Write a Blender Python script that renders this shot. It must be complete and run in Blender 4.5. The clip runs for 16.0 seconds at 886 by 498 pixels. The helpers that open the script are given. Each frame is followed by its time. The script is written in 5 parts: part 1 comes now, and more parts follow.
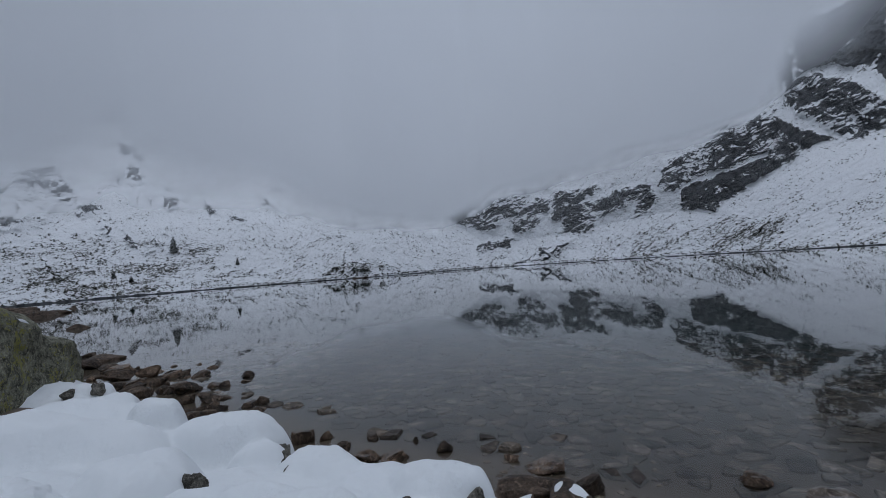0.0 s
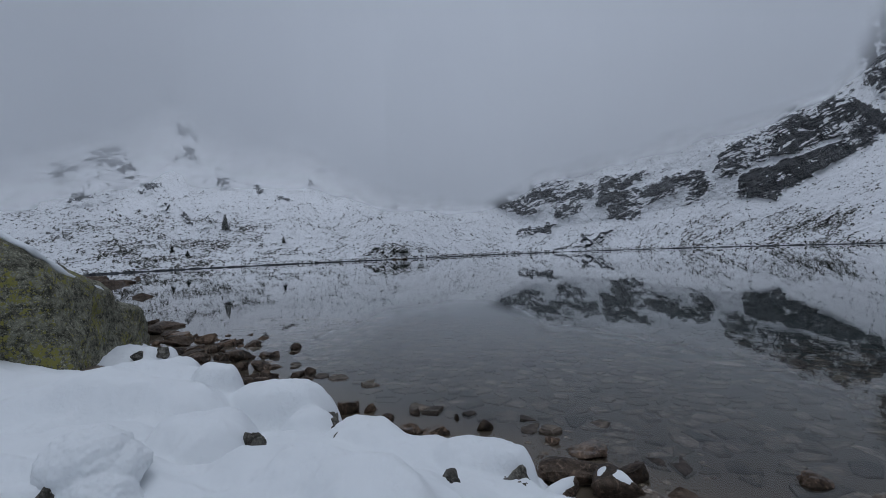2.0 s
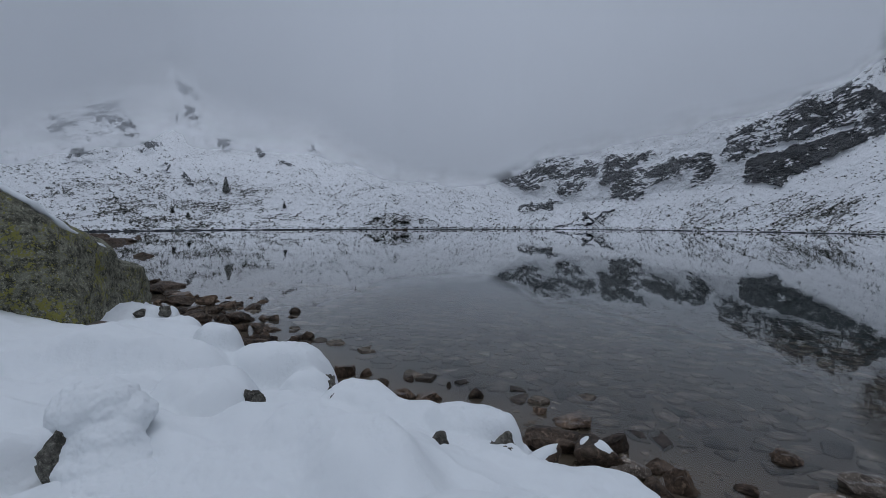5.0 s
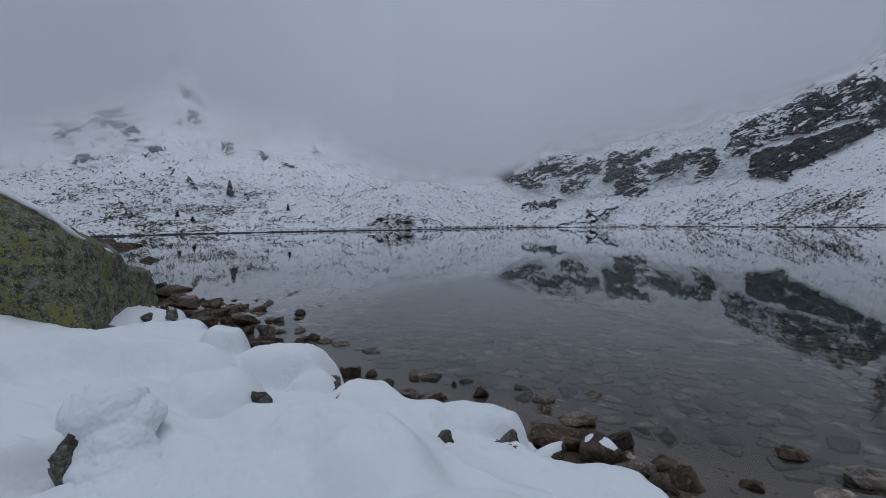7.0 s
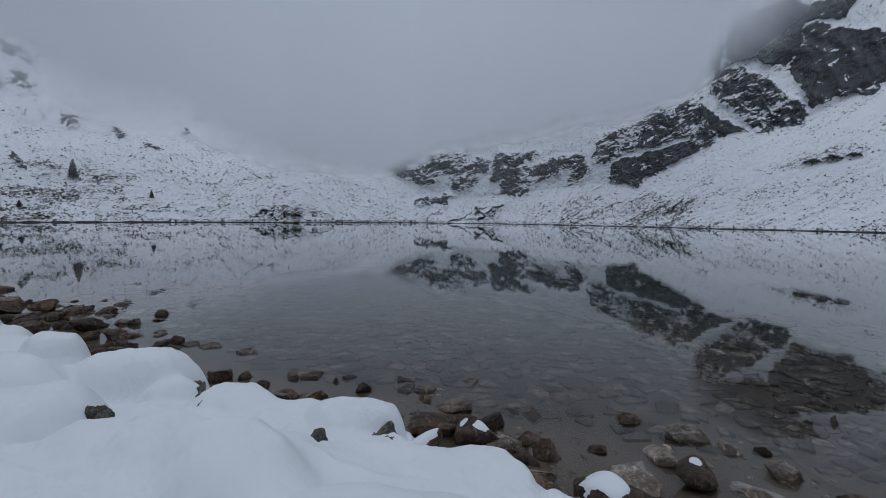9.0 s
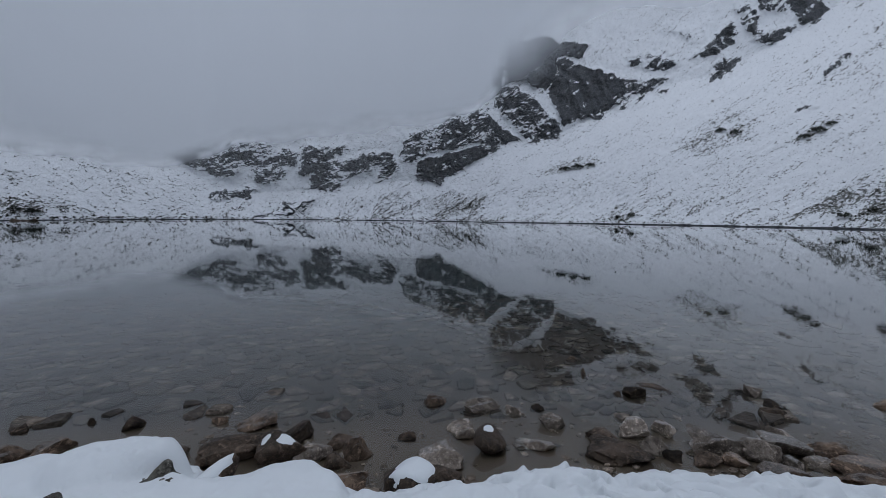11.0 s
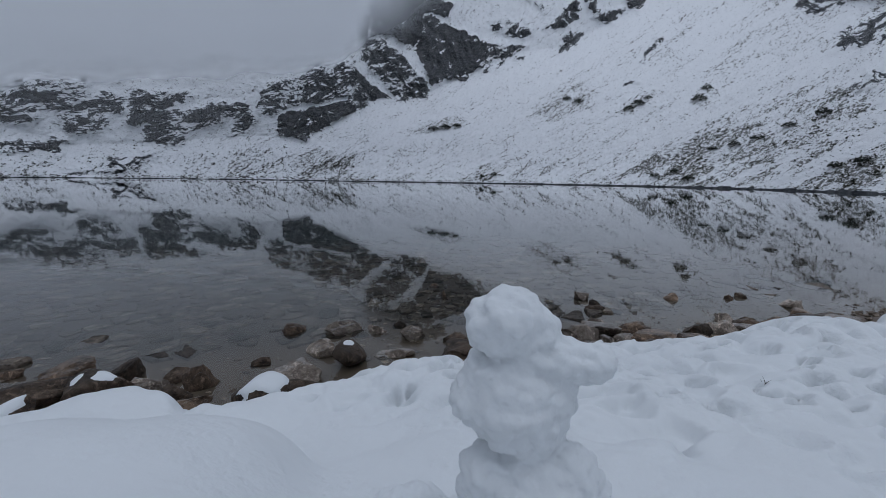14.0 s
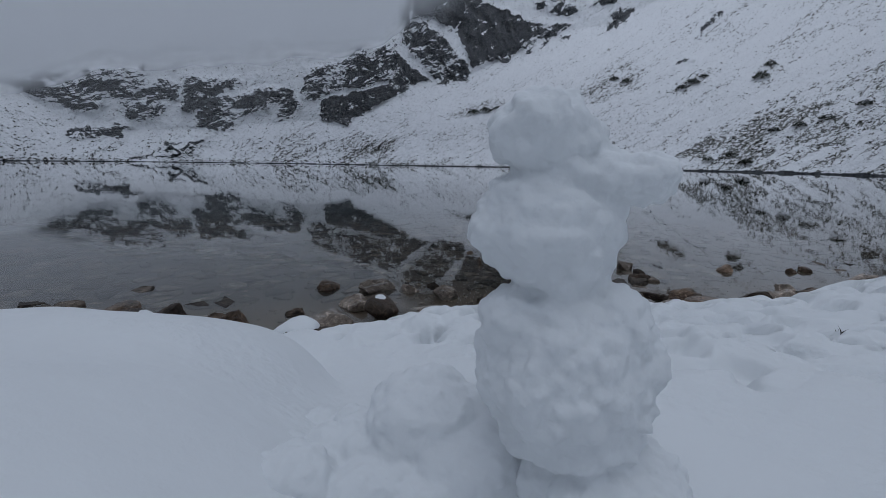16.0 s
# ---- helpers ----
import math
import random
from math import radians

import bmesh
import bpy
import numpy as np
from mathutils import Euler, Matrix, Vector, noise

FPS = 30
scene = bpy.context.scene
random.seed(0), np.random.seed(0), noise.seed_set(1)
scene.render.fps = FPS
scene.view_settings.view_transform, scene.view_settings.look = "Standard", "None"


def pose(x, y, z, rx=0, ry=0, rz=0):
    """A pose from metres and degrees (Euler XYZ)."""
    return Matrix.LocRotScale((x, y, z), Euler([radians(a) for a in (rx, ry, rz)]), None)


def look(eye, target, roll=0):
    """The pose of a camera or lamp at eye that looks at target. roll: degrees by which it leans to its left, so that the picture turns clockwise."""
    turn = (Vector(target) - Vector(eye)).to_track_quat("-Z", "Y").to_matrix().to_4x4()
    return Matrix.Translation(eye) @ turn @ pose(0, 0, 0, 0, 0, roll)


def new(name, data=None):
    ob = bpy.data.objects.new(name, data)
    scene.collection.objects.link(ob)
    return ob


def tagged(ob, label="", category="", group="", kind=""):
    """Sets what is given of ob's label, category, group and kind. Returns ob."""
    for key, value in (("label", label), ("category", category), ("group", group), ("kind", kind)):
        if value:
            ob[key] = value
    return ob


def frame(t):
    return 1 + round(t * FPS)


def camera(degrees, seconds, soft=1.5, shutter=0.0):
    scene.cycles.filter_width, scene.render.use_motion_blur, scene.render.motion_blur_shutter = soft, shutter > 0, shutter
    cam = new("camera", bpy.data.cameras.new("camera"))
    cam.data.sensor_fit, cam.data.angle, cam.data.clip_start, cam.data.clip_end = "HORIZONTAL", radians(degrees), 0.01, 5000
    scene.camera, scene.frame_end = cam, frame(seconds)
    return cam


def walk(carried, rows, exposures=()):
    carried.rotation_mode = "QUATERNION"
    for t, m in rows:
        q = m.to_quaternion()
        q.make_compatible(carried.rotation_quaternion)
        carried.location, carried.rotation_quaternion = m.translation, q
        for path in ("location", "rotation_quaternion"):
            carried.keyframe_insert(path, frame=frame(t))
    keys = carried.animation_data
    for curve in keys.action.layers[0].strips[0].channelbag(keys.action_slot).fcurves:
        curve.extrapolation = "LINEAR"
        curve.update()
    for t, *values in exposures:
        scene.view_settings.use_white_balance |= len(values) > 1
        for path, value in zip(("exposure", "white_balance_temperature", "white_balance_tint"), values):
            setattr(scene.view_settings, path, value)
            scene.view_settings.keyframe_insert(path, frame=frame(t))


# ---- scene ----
cam = camera(92.5, 16.0, soft=0.65)
PATH = [
    (0, (0.165, 0.41, 2.389), (0.164, 2.409, 2.461), -4.0),
    (0.5, (0.128, 0.403, 2.381), (0.082, 2.402, 2.432), -4.0),
    (1, (0.109, 0.408, 2.384), (0.012, 2.406, 2.424), -3.7),
    (1.5, (0.08, 0.401, 2.359), (-0.077, 2.395, 2.382), -2.7),
    (2, (0.068, 0.389, 2.361), (-0.119, 2.38, 2.365), -2.3),
    (2.5, (0.077, 0.355, 2.348), (-0.116, 2.346, 2.314), -1.7),
    (3, (0.098, 0.332, 2.352), (-0.088, 2.322, 2.268), -1.4),
    (3.5, (0.09, 0.307, 2.377), (-0.085, 2.296, 2.273), -0.7),
    (4, (0.089, 0.328, 2.353), (-0.083, 2.317, 2.24), 0.3),
    (4.5, (0.086, 0.326, 2.362), (-0.097, 2.314, 2.237), 0.4),
    (7, (0.102, 0.291, 2.378), (-0.106, 2.277, 2.25), -0.7),
    (7.5, (0.094, 0.298, 2.384), (-0.089, 2.284, 2.246), -0.9),
    (8, (0.101, 0.286, 2.383), (0.047, 2.279, 2.233), -0.5),
    (8.2, (0.123, 0.281, 2.384), (0.161, 2.275, 2.232), -0.2),
    (10.3, (0.337, 0.316, 2.325), (1.053, 2.176, 2.161), 0.9),
    (10.5, (0.344, 0.313, 2.342), (1.174, 2.125, 2.178), 0.8),
    (11, (0.371, 0.384, 2.356), (1.463, 2.051, 2.192), 0.6),
    (11.5, (0.386, 0.426, 2.338), (1.695, 1.928, 2.161), -0.2),
    (12, (0.419, 0.392, 2.314), (1.888, 1.733, 2.102), -0.0),
    (12.5, (0.43, 0.341, 2.249), (1.929, 1.643, 2.005), 0.7),
    (13, (0.461, 0.241, 2.224), (1.971, 1.528, 1.972), 1.8),
    (13.5, (0.502, 0.249, 2.104), (2.019, 1.519, 1.815), 1.6),
    (14, (0.522, 0.287, 1.853), (2.041, 1.543, 1.516), 0.9),
    (14.5, (0.566, 0.301, 1.659), (2.087, 1.548, 1.292), 0.6),
    (15, (0.58, 0.323, 1.548), (2.092, 1.572, 1.158), 2.1),
    (15.5, (0.611, 0.326, 1.509), (2.047, 1.657, 1.104), 1.3),
    (16, (0.617, 0.312, 1.519), (2.007, 1.692, 1.113), 0.9),
]
walk(cam, [(t, look(eye, target, roll)) for t, eye, target, roll in PATH], [(0, 0.0), (13.5, 0.0), (14.5, -0.07), (16, -0.2)])

# ---- world and light ----
world = bpy.data.worlds.new("overcast")
scene.world = world
world.use_nodes = True


class Nodes:
    """Short way to write node trees."""

    def __init__(self, tree):
        self.t = tree
        tree.nodes.clear()

    def n(self, kind, operation=None, clamp=False, attribute_name=None):
        node = self.t.nodes.new(kind)
        if operation:
            node.operation = operation
        if clamp:
            node.use_clamp = True
        if attribute_name:
            node.attribute_name = attribute_name
        return node

    def put(self, sock, v):
        if isinstance(v, bpy.types.NodeSocket):
            self.t.links.new(v, sock)
        else:
            if sock.type == "RGBA" and len(v) == 3:
                v = (*v, 1)
            sock.default_value = v

    def math(self, op, a, b=0.0, clamp=False):
        m = self.n("ShaderNodeMath", operation=op, clamp=clamp)
        self.put(m.inputs[0], a)
        self.put(m.inputs[1], b)
        return m.outputs[0]

    def ramp(self, v, lo, hi):
        m = self.n("ShaderNodeMapRange")
        m.interpolation_type = "SMOOTHSTEP"
        self.put(m.inputs["Value"], v)
        self.put(m.inputs["From Min"], lo)
        self.put(m.inputs["From Max"], hi)
        return m.outputs["Result"]

    def mix(self, f, a, b):
        m = self.n("ShaderNodeMix")
        m.data_type = "RGBA"
        self.put(m.inputs[0], f)
        self.put(m.inputs[6], a)
        self.put(m.inputs[7], b)
        return m.outputs[2]

    def coords(self, scale=(1, 1, 1), rot=(0, 0, 0), kind="Object"):
        c = self.n("ShaderNodeTexCoord")
        m = self.n("ShaderNodeMapping")
        m.inputs["Scale"].default_value = scale
        m.inputs["Rotation"].default_value = rot
        self.t.links.new(c.outputs[kind], m.inputs["Vector"])
        return m.outputs[0]

    def noise(self, vec, scale, detail=4, rough=0.55, distort=0.0):
        m = self.n("ShaderNodeTexNoise")
        self.put(m.inputs["Vector"], vec)
        m.inputs["Scale"].default_value = scale
        m.inputs["Detail"].default_value = detail
        m.inputs["Roughness"].default_value = rough
        m.inputs["Distortion"].default_value = distort
        return m.outputs["Fac"]

    def voronoi(self, vec, scale, out="Distance"):
        m = self.n("ShaderNodeTexVoronoi")
        self.put(m.inputs["Vector"], vec)
        m.inputs["Scale"].default_value = scale
        return m.outputs[out]

    def bump(self, h, strength, dist):
        m = self.n("ShaderNodeBump")
        m.inputs["Strength"].default_value = strength
        m.inputs["Distance"].default_value = dist
        self.put(m.inputs["Height"], h)
        return m.outputs[0]

    def attr(self, name):
        return self.n("ShaderNodeAttribute", attribute_name=name).outputs["Fac"]


w = Nodes(world.node_tree)
sky = w.n("ShaderNodeTexSky")
sky.sky_type, sky.sun_disc = "NISHITA", False
sky.sun_elevation, sky.sun_rotation = radians(76), radians(203)
zc = w.n("ShaderNodeSeparateXYZ")
w.put(zc.inputs[0], w.coords(kind="Generated"))
lift = w.math("MULTIPLY_ADD", w.math("MAXIMUM", zc.outputs["Z"], 0.0), 0.58)
lift.node.inputs[2].default_value = 0.46
cloud = w.noise(w.coords(kind="Generated"), 2.2, 3)
puff = w.math("MULTIPLY_ADD", cloud, 0.3)
puff.node.inputs[2].default_value = 0.85
lift = w.math("MULTIPLY", lift, puff)
grey = w.n("ShaderNodeVectorMath", operation="SCALE")
w.put(grey.inputs[0], (0.782, 0.872, 1.05))
w.t.links.new(lift, grey.inputs["Scale"])
bg_cloud, bg_sky = w.n("ShaderNodeBackground"), w.n("ShaderNodeBackground")
w.put(bg_cloud.inputs[0], grey.outputs[0])
bg_cloud.inputs[1].default_value = 0.955
w.put(bg_sky.inputs[0], sky.outputs[0])
bg_sky.inputs[1].default_value = 0.05
both = w.n("ShaderNodeMixShader")
both.inputs[0].default_value = 0.06
w.put(both.inputs[1], bg_cloud.outputs[0])
w.put(both.inputs[2], bg_sky.outputs[0])
out = w.n("ShaderNodeOutputWorld")
w.put(out.inputs[0], both.outputs[0])

sun = new("sun", bpy.data.lights.new("sun", "SUN"))
sun.data.energy, sun.data.angle, sun.data.color = 0.28, radians(35), (0.88, 0.94, 1.0)
sun.matrix_world = look((0, 0, 60), (6, 14, 0))


# ---- materials ----
def material(name):
    m = bpy.data.materials.new(name)
    m.use_nodes = True
    k = Nodes(m.node_tree)
    b = k.n("ShaderNodeBsdfPrincipled")
    o = k.n("ShaderNodeOutputMaterial")
    m.node_tree.links.new(b.outputs[0], o.inputs[0])
    return m, k, b


def snow_material(name="snow", rough=0.6, relief=0.02, grit=0.05, lump_size=9, chop=0.45):
    m, k, b = material(name)
    v = k.coords()
    big, lump, fine, grain = k.noise(v, 1.3, 3), k.noise(v, lump_size, 2, 0.4), k.noise(v, 26, 3, 0.5), k.noise(v, 150, 2)
    k.put(b.inputs["Base Color"], k.mix(big, (0.70, 0.725, 0.745), (0.77, 0.79, 0.80)))
    b.inputs["Roughness"].default_value = 0.75
    b.inputs["Specular IOR Level"].default_value = 0.25
    b.inputs["Subsurface Weight"].default_value = 0.0
    rind = k.math("MULTIPLY_ADD", k.ramp(k.noise(v, 1.7, 3), 0.47, 0.58), 1.6)
    rind.node.inputs[2].default_value = 0.35
    h = k.math("ADD", k.math("MULTIPLY", k.math("MULTIPLY", fine, rind), chop), k.math("MULTIPLY", grain, grit))
    h = k.math("ADD", h, k.math("MULTIPLY", lump, 0.8))
    k.put(b.inputs["Normal"], k.bump(h, rough, relief))
    return m


def rock_material(name, dark, light, lichen=None, lichen_amount=0.0, rough=0.8, scale=1.0, dust=0.0, patches=0.0, pieces=False, spread=0.9):
    m, k, b = material(name)
    v = k.coords()
    info = k.n("ShaderNodeObjectInfo")
    shift = k.n("ShaderNodeVectorMath", operation="ADD")
    k.put(shift.inputs[0], v)
    rnd = k.n("ShaderNodeCombineXYZ")
    k.put(rnd.inputs[0], k.math("MULTIPLY", info.outputs["Random"], 37.0))
    k.put(shift.inputs[1], rnd.outputs[0])
    v = shift.outputs[0]
    big = k.noise(v, 4.0 * scale, 6, 0.7)
    mid = k.noise(v, 17 * scale, 6, 0.75, 0.4)
    fine = k.noise(v, 60 * scale, 4, 0.7)
    vein = k.noise(v, 9 * scale, 4, 0.6, 1.5)
    crack = k.n("ShaderNodeTexVoronoi")
    crack.feature = "DISTANCE_TO_EDGE"
    crack.inputs["Scale"].default_value = 7 * scale
    bent = k.n("ShaderNodeVectorMath", operation="MULTIPLY_ADD")
    k.put(bent.inputs[0], k.t.nodes.new("ShaderNodeTexNoise").outputs["Color"])
    bent.inputs[1].default_value = (0.2, 0.2, 0.2)
    k.put(bent.inputs[2], v)
    k.put(crack.inputs["Vector"], bent.outputs[0])
    split = k.ramp(crack.outputs["Distance"], 0.035, 0.0)
    c = k.mix(k.ramp(big, 0.36, 0.64), dark, light)
    c = k.mix(k.math("MULTIPLY", k.ramp(mid, 0.52, 0.66), 0.75), c, tuple(min(1, x * 2.1) for x in light))
    c = k.mix(k.math("MULTIPLY", k.ramp(mid, 0.46, 0.32), 0.7), c, tuple(x * 0.5 for x in dark))
    c = k.mix(k.math("MULTIPLY", k.ramp(fine, 0.55, 0.7), 0.3), c, tuple(min(1, x * 2.4) for x in light))
    c = k.mix(k.math("MULTIPLY", split, 0.45), c, tuple(x * 0.3 for x in dark))
    chance = info.outputs["Random"]
    if pieces:
        chance = k.math("FRACT", k.math("ADD", chance, k.n("ShaderNodeNewGeometry").outputs["Random Per Island"]))
    tone = k.math("MULTIPLY_ADD", chance, spread)
    tone.node.inputs[2].default_value = 1.0 - spread / 2
    hv = k.n("ShaderNodeHueSaturation")
    k.put(hv.inputs["Value"], tone)
    k.put(hv.inputs["Color"], c)
    c = hv.outputs[0]
    if lichen:
        spots = k.noise(v, 6.5 * scale, 6, 0.7)
        cells = k.voronoi(v, 16 * scale)
        pick = k.math("ADD", spots, k.math("MULTIPLY", cells, -0.25))
        if patches:
            pick = k.math("ADD", pick, k.math("MULTIPLY", k.math("SUBTRACT", k.noise(v, 0.9, 3), 0.5), patches))
        c = k.mix(k.ramp(pick, 0.62 - lichen_amount, 0.70 - lichen_amount), c, lichen)
        pale = k.ramp(k.noise(v, 11 * scale, 5, 0.7), 0.60, 0.68)
        c = k.mix(k.math("MULTIPLY", pale, 0.6), c, (0.25, 0.27, 0.24))
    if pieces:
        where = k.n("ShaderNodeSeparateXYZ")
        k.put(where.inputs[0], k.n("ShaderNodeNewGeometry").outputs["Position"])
        # low-lying pieces carry the dark tint of deeper water in their colour
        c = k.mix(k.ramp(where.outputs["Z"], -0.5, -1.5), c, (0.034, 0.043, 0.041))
    if dust:
        g = k.n("ShaderNodeNewGeometry")
        z = k.n("ShaderNodeSeparateXYZ")
        k.put(z.inputs[0], g.outputs["Normal"])
        up = k.math("ADD", z.outputs["Z"], k.math("MULTIPLY", fine, 0.6))
        c = k.mix(k.math("MULTIPLY", k.ramp(up, 1.05, 1.35), dust), c, (0.5, 0.5, 0.5))
    k.put(b.inputs["Base Color"], c)
    b.inputs["Roughness"].default_value = rough
    b.inputs["Specular IOR Level"].default_value = 0.22
    h = k.math("ADD", k.math("MULTIPLY", vein, 0.9), k.math("MULTIPLY", mid, 0.8))
    h = k.math("SUBTRACT", k.math("ADD", h, k.math("MULTIPLY", fine, 0.25)), k.math("MULTIPLY", split, 0.35))
    k.put(b.inputs["Normal"], k.bump(h, 0.9, 0.03 / scale))
    return m


def mountain_material():
    m, k, b = material("snowy_mountain")
    v = k.coords()

    def bent(vec, amount):
        n = k.n("ShaderNodeTexNoise")
        n.inputs["Scale"].default_value, n.inputs["Detail"].default_value = 0.55, 3
        k.put(n.inputs["Vector"], vec)
        a = k.n("ShaderNodeVectorMath", operation="MULTIPLY_ADD")
        k.put(a.inputs[0], n.outputs["Color"])
        a.inputs[1].default_value = (amount, amount, 0)
        k.put(a.inputs[2], vec)
        return a.outputs[0]

    def plane(p, q, turn=0.0, scale=(1, 1, 1), bend=0.0):
        c = k.n("ShaderNodeCombineXYZ")
        k.put(c.inputs[0], k.attr(p))
        k.put(c.inputs[1], k.attr(q))
        t = k.n("ShaderNodeMapping")
        t.inputs["Rotation"].default_value = (0, 0, radians(turn))
        spread = k.n("ShaderNodeVectorMath", operation="MULTIPLY")
        k.put(t.inputs["Vector"], c.outputs[0] if not bend else bent(c.outputs[0], bend))
        k.put(spread.inputs[0], t.outputs[0])
        spread.inputs[1].default_value = scale
        return spread.outputs[0]

    z = k.n("ShaderNodeSeparateXYZ")
    k.put(z.inputs[0], k.n("ShaderNodeNewGeometry").outputs["Normal"])
    rock, grown = k.attr("rock"), k.attr("growth")
    n1, n2, n3 = k.noise(v, 0.16, 5, 0.6), k.noise(v, 0.7, 5, 0.7), k.noise(v, 2.4, 5, 0.72)
    # snow lies on the ledges, which dip with the strata, and in the joints that cross them
    ledge = k.noise(plane("azimuth", "elevation", -20, (0.7, 2.9, 1), 2.2), 1.0, 8, 0.74, 0.3)
    shelf = k.noise(plane("azimuth", "elevation", -16, (0.35, 1.5, 1), 2.2), 1.0, 4, 0.6)
    joint = k.noise(plane("azimuth", "elevation", 48, (0.8, 2.6, 1), 2.6), 1.0, 5, 0.66, 0.3)
    fleck = k.noise(plane("azimuth", "elevation", -12, (3.4, 6.5, 1)), 1.0, 4, 0.7)
    patch = k.noise(plane("azimuth", "elevation", -24, (0.32, 0.85, 1)), 1.0, 4, 0.6, 0.5)
    s = k.math("MULTIPLY_ADD", k.math("SUBTRACT", ledge, 0.5), 1.75)
    k.put(s.node.inputs[2], rock)
    s = k.math("ADD", s, k.math("MULTIPLY", k.math("SUBTRACT", shelf, 0.5), 1.1))
    s = k.math("ADD", s, k.math("MULTIPLY", k.math("SUBTRACT", patch, 0.5), 1.4))
    s = k.math("ADD", s, k.math("MULTIPLY", k.math("SUBTRACT", joint, 0.5), 1.3))
    s = k.math("ADD", s, k.math("MULTIPLY", k.math("SUBTRACT", fleck, 0.5), 0.7))
    s = k.math("ADD", s, k.math("MULTIPLY", k.math("SUBTRACT", 0.52, z.outputs["Z"]), 0.28))
    bare = k.math("MULTIPLY", k.ramp(s, 0.53, 0.62), k.ramp(rock, 0.04, 0.3))
    rc = k.mix(k.ramp(n2, 0.35, 0.65), (0.013, 0.015, 0.018), (0.066, 0.070, 0.077))
    rc = k.mix(k.math("MULTIPLY", k.ramp(k.noise(v, 0.35, 4), 0.54, 0.7), 0.22), rc, (0.07, 0.071, 0.052))
    run = k.noise(plane("azimuth", "elevation", -6, (1.7, 0.45, 1)), 1.0, 5, 0.65, 0.3)
    rc = k.mix(k.math("MULTIPLY", k.ramp(run, 0.48, 0.68), 0.6), rc, (0.105, 0.107, 0.108))
    rc = k.mix(k.math("MULTIPLY", k.ramp(fleck, 0.56, 0.72), 0.4), rc, (0.14, 0.14, 0.14))
    # stones and grass that stick out of the snow
    spot = k.noise(plane("along", "across", 0, (2.6, 4.4, 1)), 1.0, 5, 0.72, 0.2)
    crumb = k.noise(plane("along", "across", 0, (5.5, 8.5, 1)), 1.0, 3, 0.65)
    spot = k.math("ADD", k.math("MULTIPLY", spot, 0.62), k.math("MULTIPLY", crumb, 0.38))
    spot = k.math("ADD", spot, k.math("MULTIPLY", grown, 0.14))
    tuft = k.ramp(spot, 0.606, 0.64)
    sc = k.mix(n1, (0.72, 0.735, 0.755), (0.79, 0.80, 0.815))
    c = k.mix(k.math("MULTIPLY", tuft, 0.9), sc, k.mix(n2, (0.045, 0.044, 0.038), (0.10, 0.095, 0.075)))
    c = k.mix(bare, c, rc)
    k.put(b.inputs["Base Color"], c)
    b.inputs["Roughness"].default_value = 0.85
    b.inputs["Specular IOR Level"].default_value = 0.2
    k.put(b.inputs["Normal"], k.bump(k.math("ADD", n3, n2), 0.5, 0.5))
    return m


def sand_material():
    m, k, b = material("wet_sand_and_silt")
    v = k.coords()
    big, fine = k.noise(v, 0.7, 4), k.noise(v, 55, 3)
    c = k.mix(big, (0.08, 0.056, 0.039), (0.155, 0.109, 0.077))
    c = k.mix(k.math("MULTIPLY", k.ramp(fine, 0.45, 0.7), 0.5), c, (0.12, 0.10, 0.083))
    depth_tint = k.attr("depth_tint")
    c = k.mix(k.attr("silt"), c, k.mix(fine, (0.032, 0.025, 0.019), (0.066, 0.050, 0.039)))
    # the dimming by deep water is put into the bed's colour
    c = k.mix(depth_tint, c, (0.014, 0.023, 0.023))
    k.put(b.inputs["Base Color"], c)
    b.inputs["Roughness"].default_value = 0.6
    k.put(b.inputs["Normal"], k.bump(fine, 0.2, 0.006))
    return m


def water_material():
    m, k, b = material("lake_water")
    v = k.coords((1, 1, 1))
    ripple = k.noise(v, 1.6, 3)
    b.inputs["Base Color"].default_value = (0.90, 0.97, 0.96, 1)
    b.inputs["Roughness"].default_value = 0.0
    b.inputs["IOR"].default_value = 1.345
    b.inputs["Coat Weight"].default_value = 0.5
    b.inputs["Coat Roughness"].default_value = 0.0
    b.inputs["Coat IOR"].default_value = 1.13
    b.inputs["Transmission Weight"].default_value = 1.0
    k.put(b.inputs["Normal"], k.bump(ripple, 0.035, 0.05))
    return m


def mist_material(name):
    m = bpy.data.materials.new(name)
    m.use_nodes = True
    k = Nodes(m.node_tree)
    v = k.coords()
    d = k.attr("veil")
    puff = k.noise(v, 0.014, 5, 0.6, 0.6)
    a = k.math("ADD", d, k.math("MULTIPLY", k.math("MULTIPLY", k.math("SUBTRACT", puff, 0.5), 2.0), k.math("MULTIPLY", d, k.math("SUBTRACT", 1.0, d))), True)
    dif, tra, clear = k.n("ShaderNodeBsdfDiffuse"), k.n("ShaderNodeBsdfTranslucent"), k.n("ShaderNodeBsdfTransparent")
    # the dimmer sky to the left is put into the mist's colour
    for s in (dif, tra):
        k.put(s.inputs[0], k.mix(k.attr("sky_dim"), MIST_TONE, (0.70, 0.715, 0.735, 1)))
    half, mixed = k.n("ShaderNodeMixShader"), k.n("ShaderNodeMixShader")
    half.inputs[0].default_value = 0.35
    k.put(half.inputs[1], dif.outputs[0])
    k.put(half.inputs[2], tra.outputs[0])
    k.put(mixed.inputs[0], a)
    k.put(mixed.inputs[1], clear.outputs[0])
    k.put(mixed.inputs[2], half.outputs[0])
    o = k.n("ShaderNodeOutputMaterial")
    k.put(o.inputs[0], mixed.outputs[0])
    return m


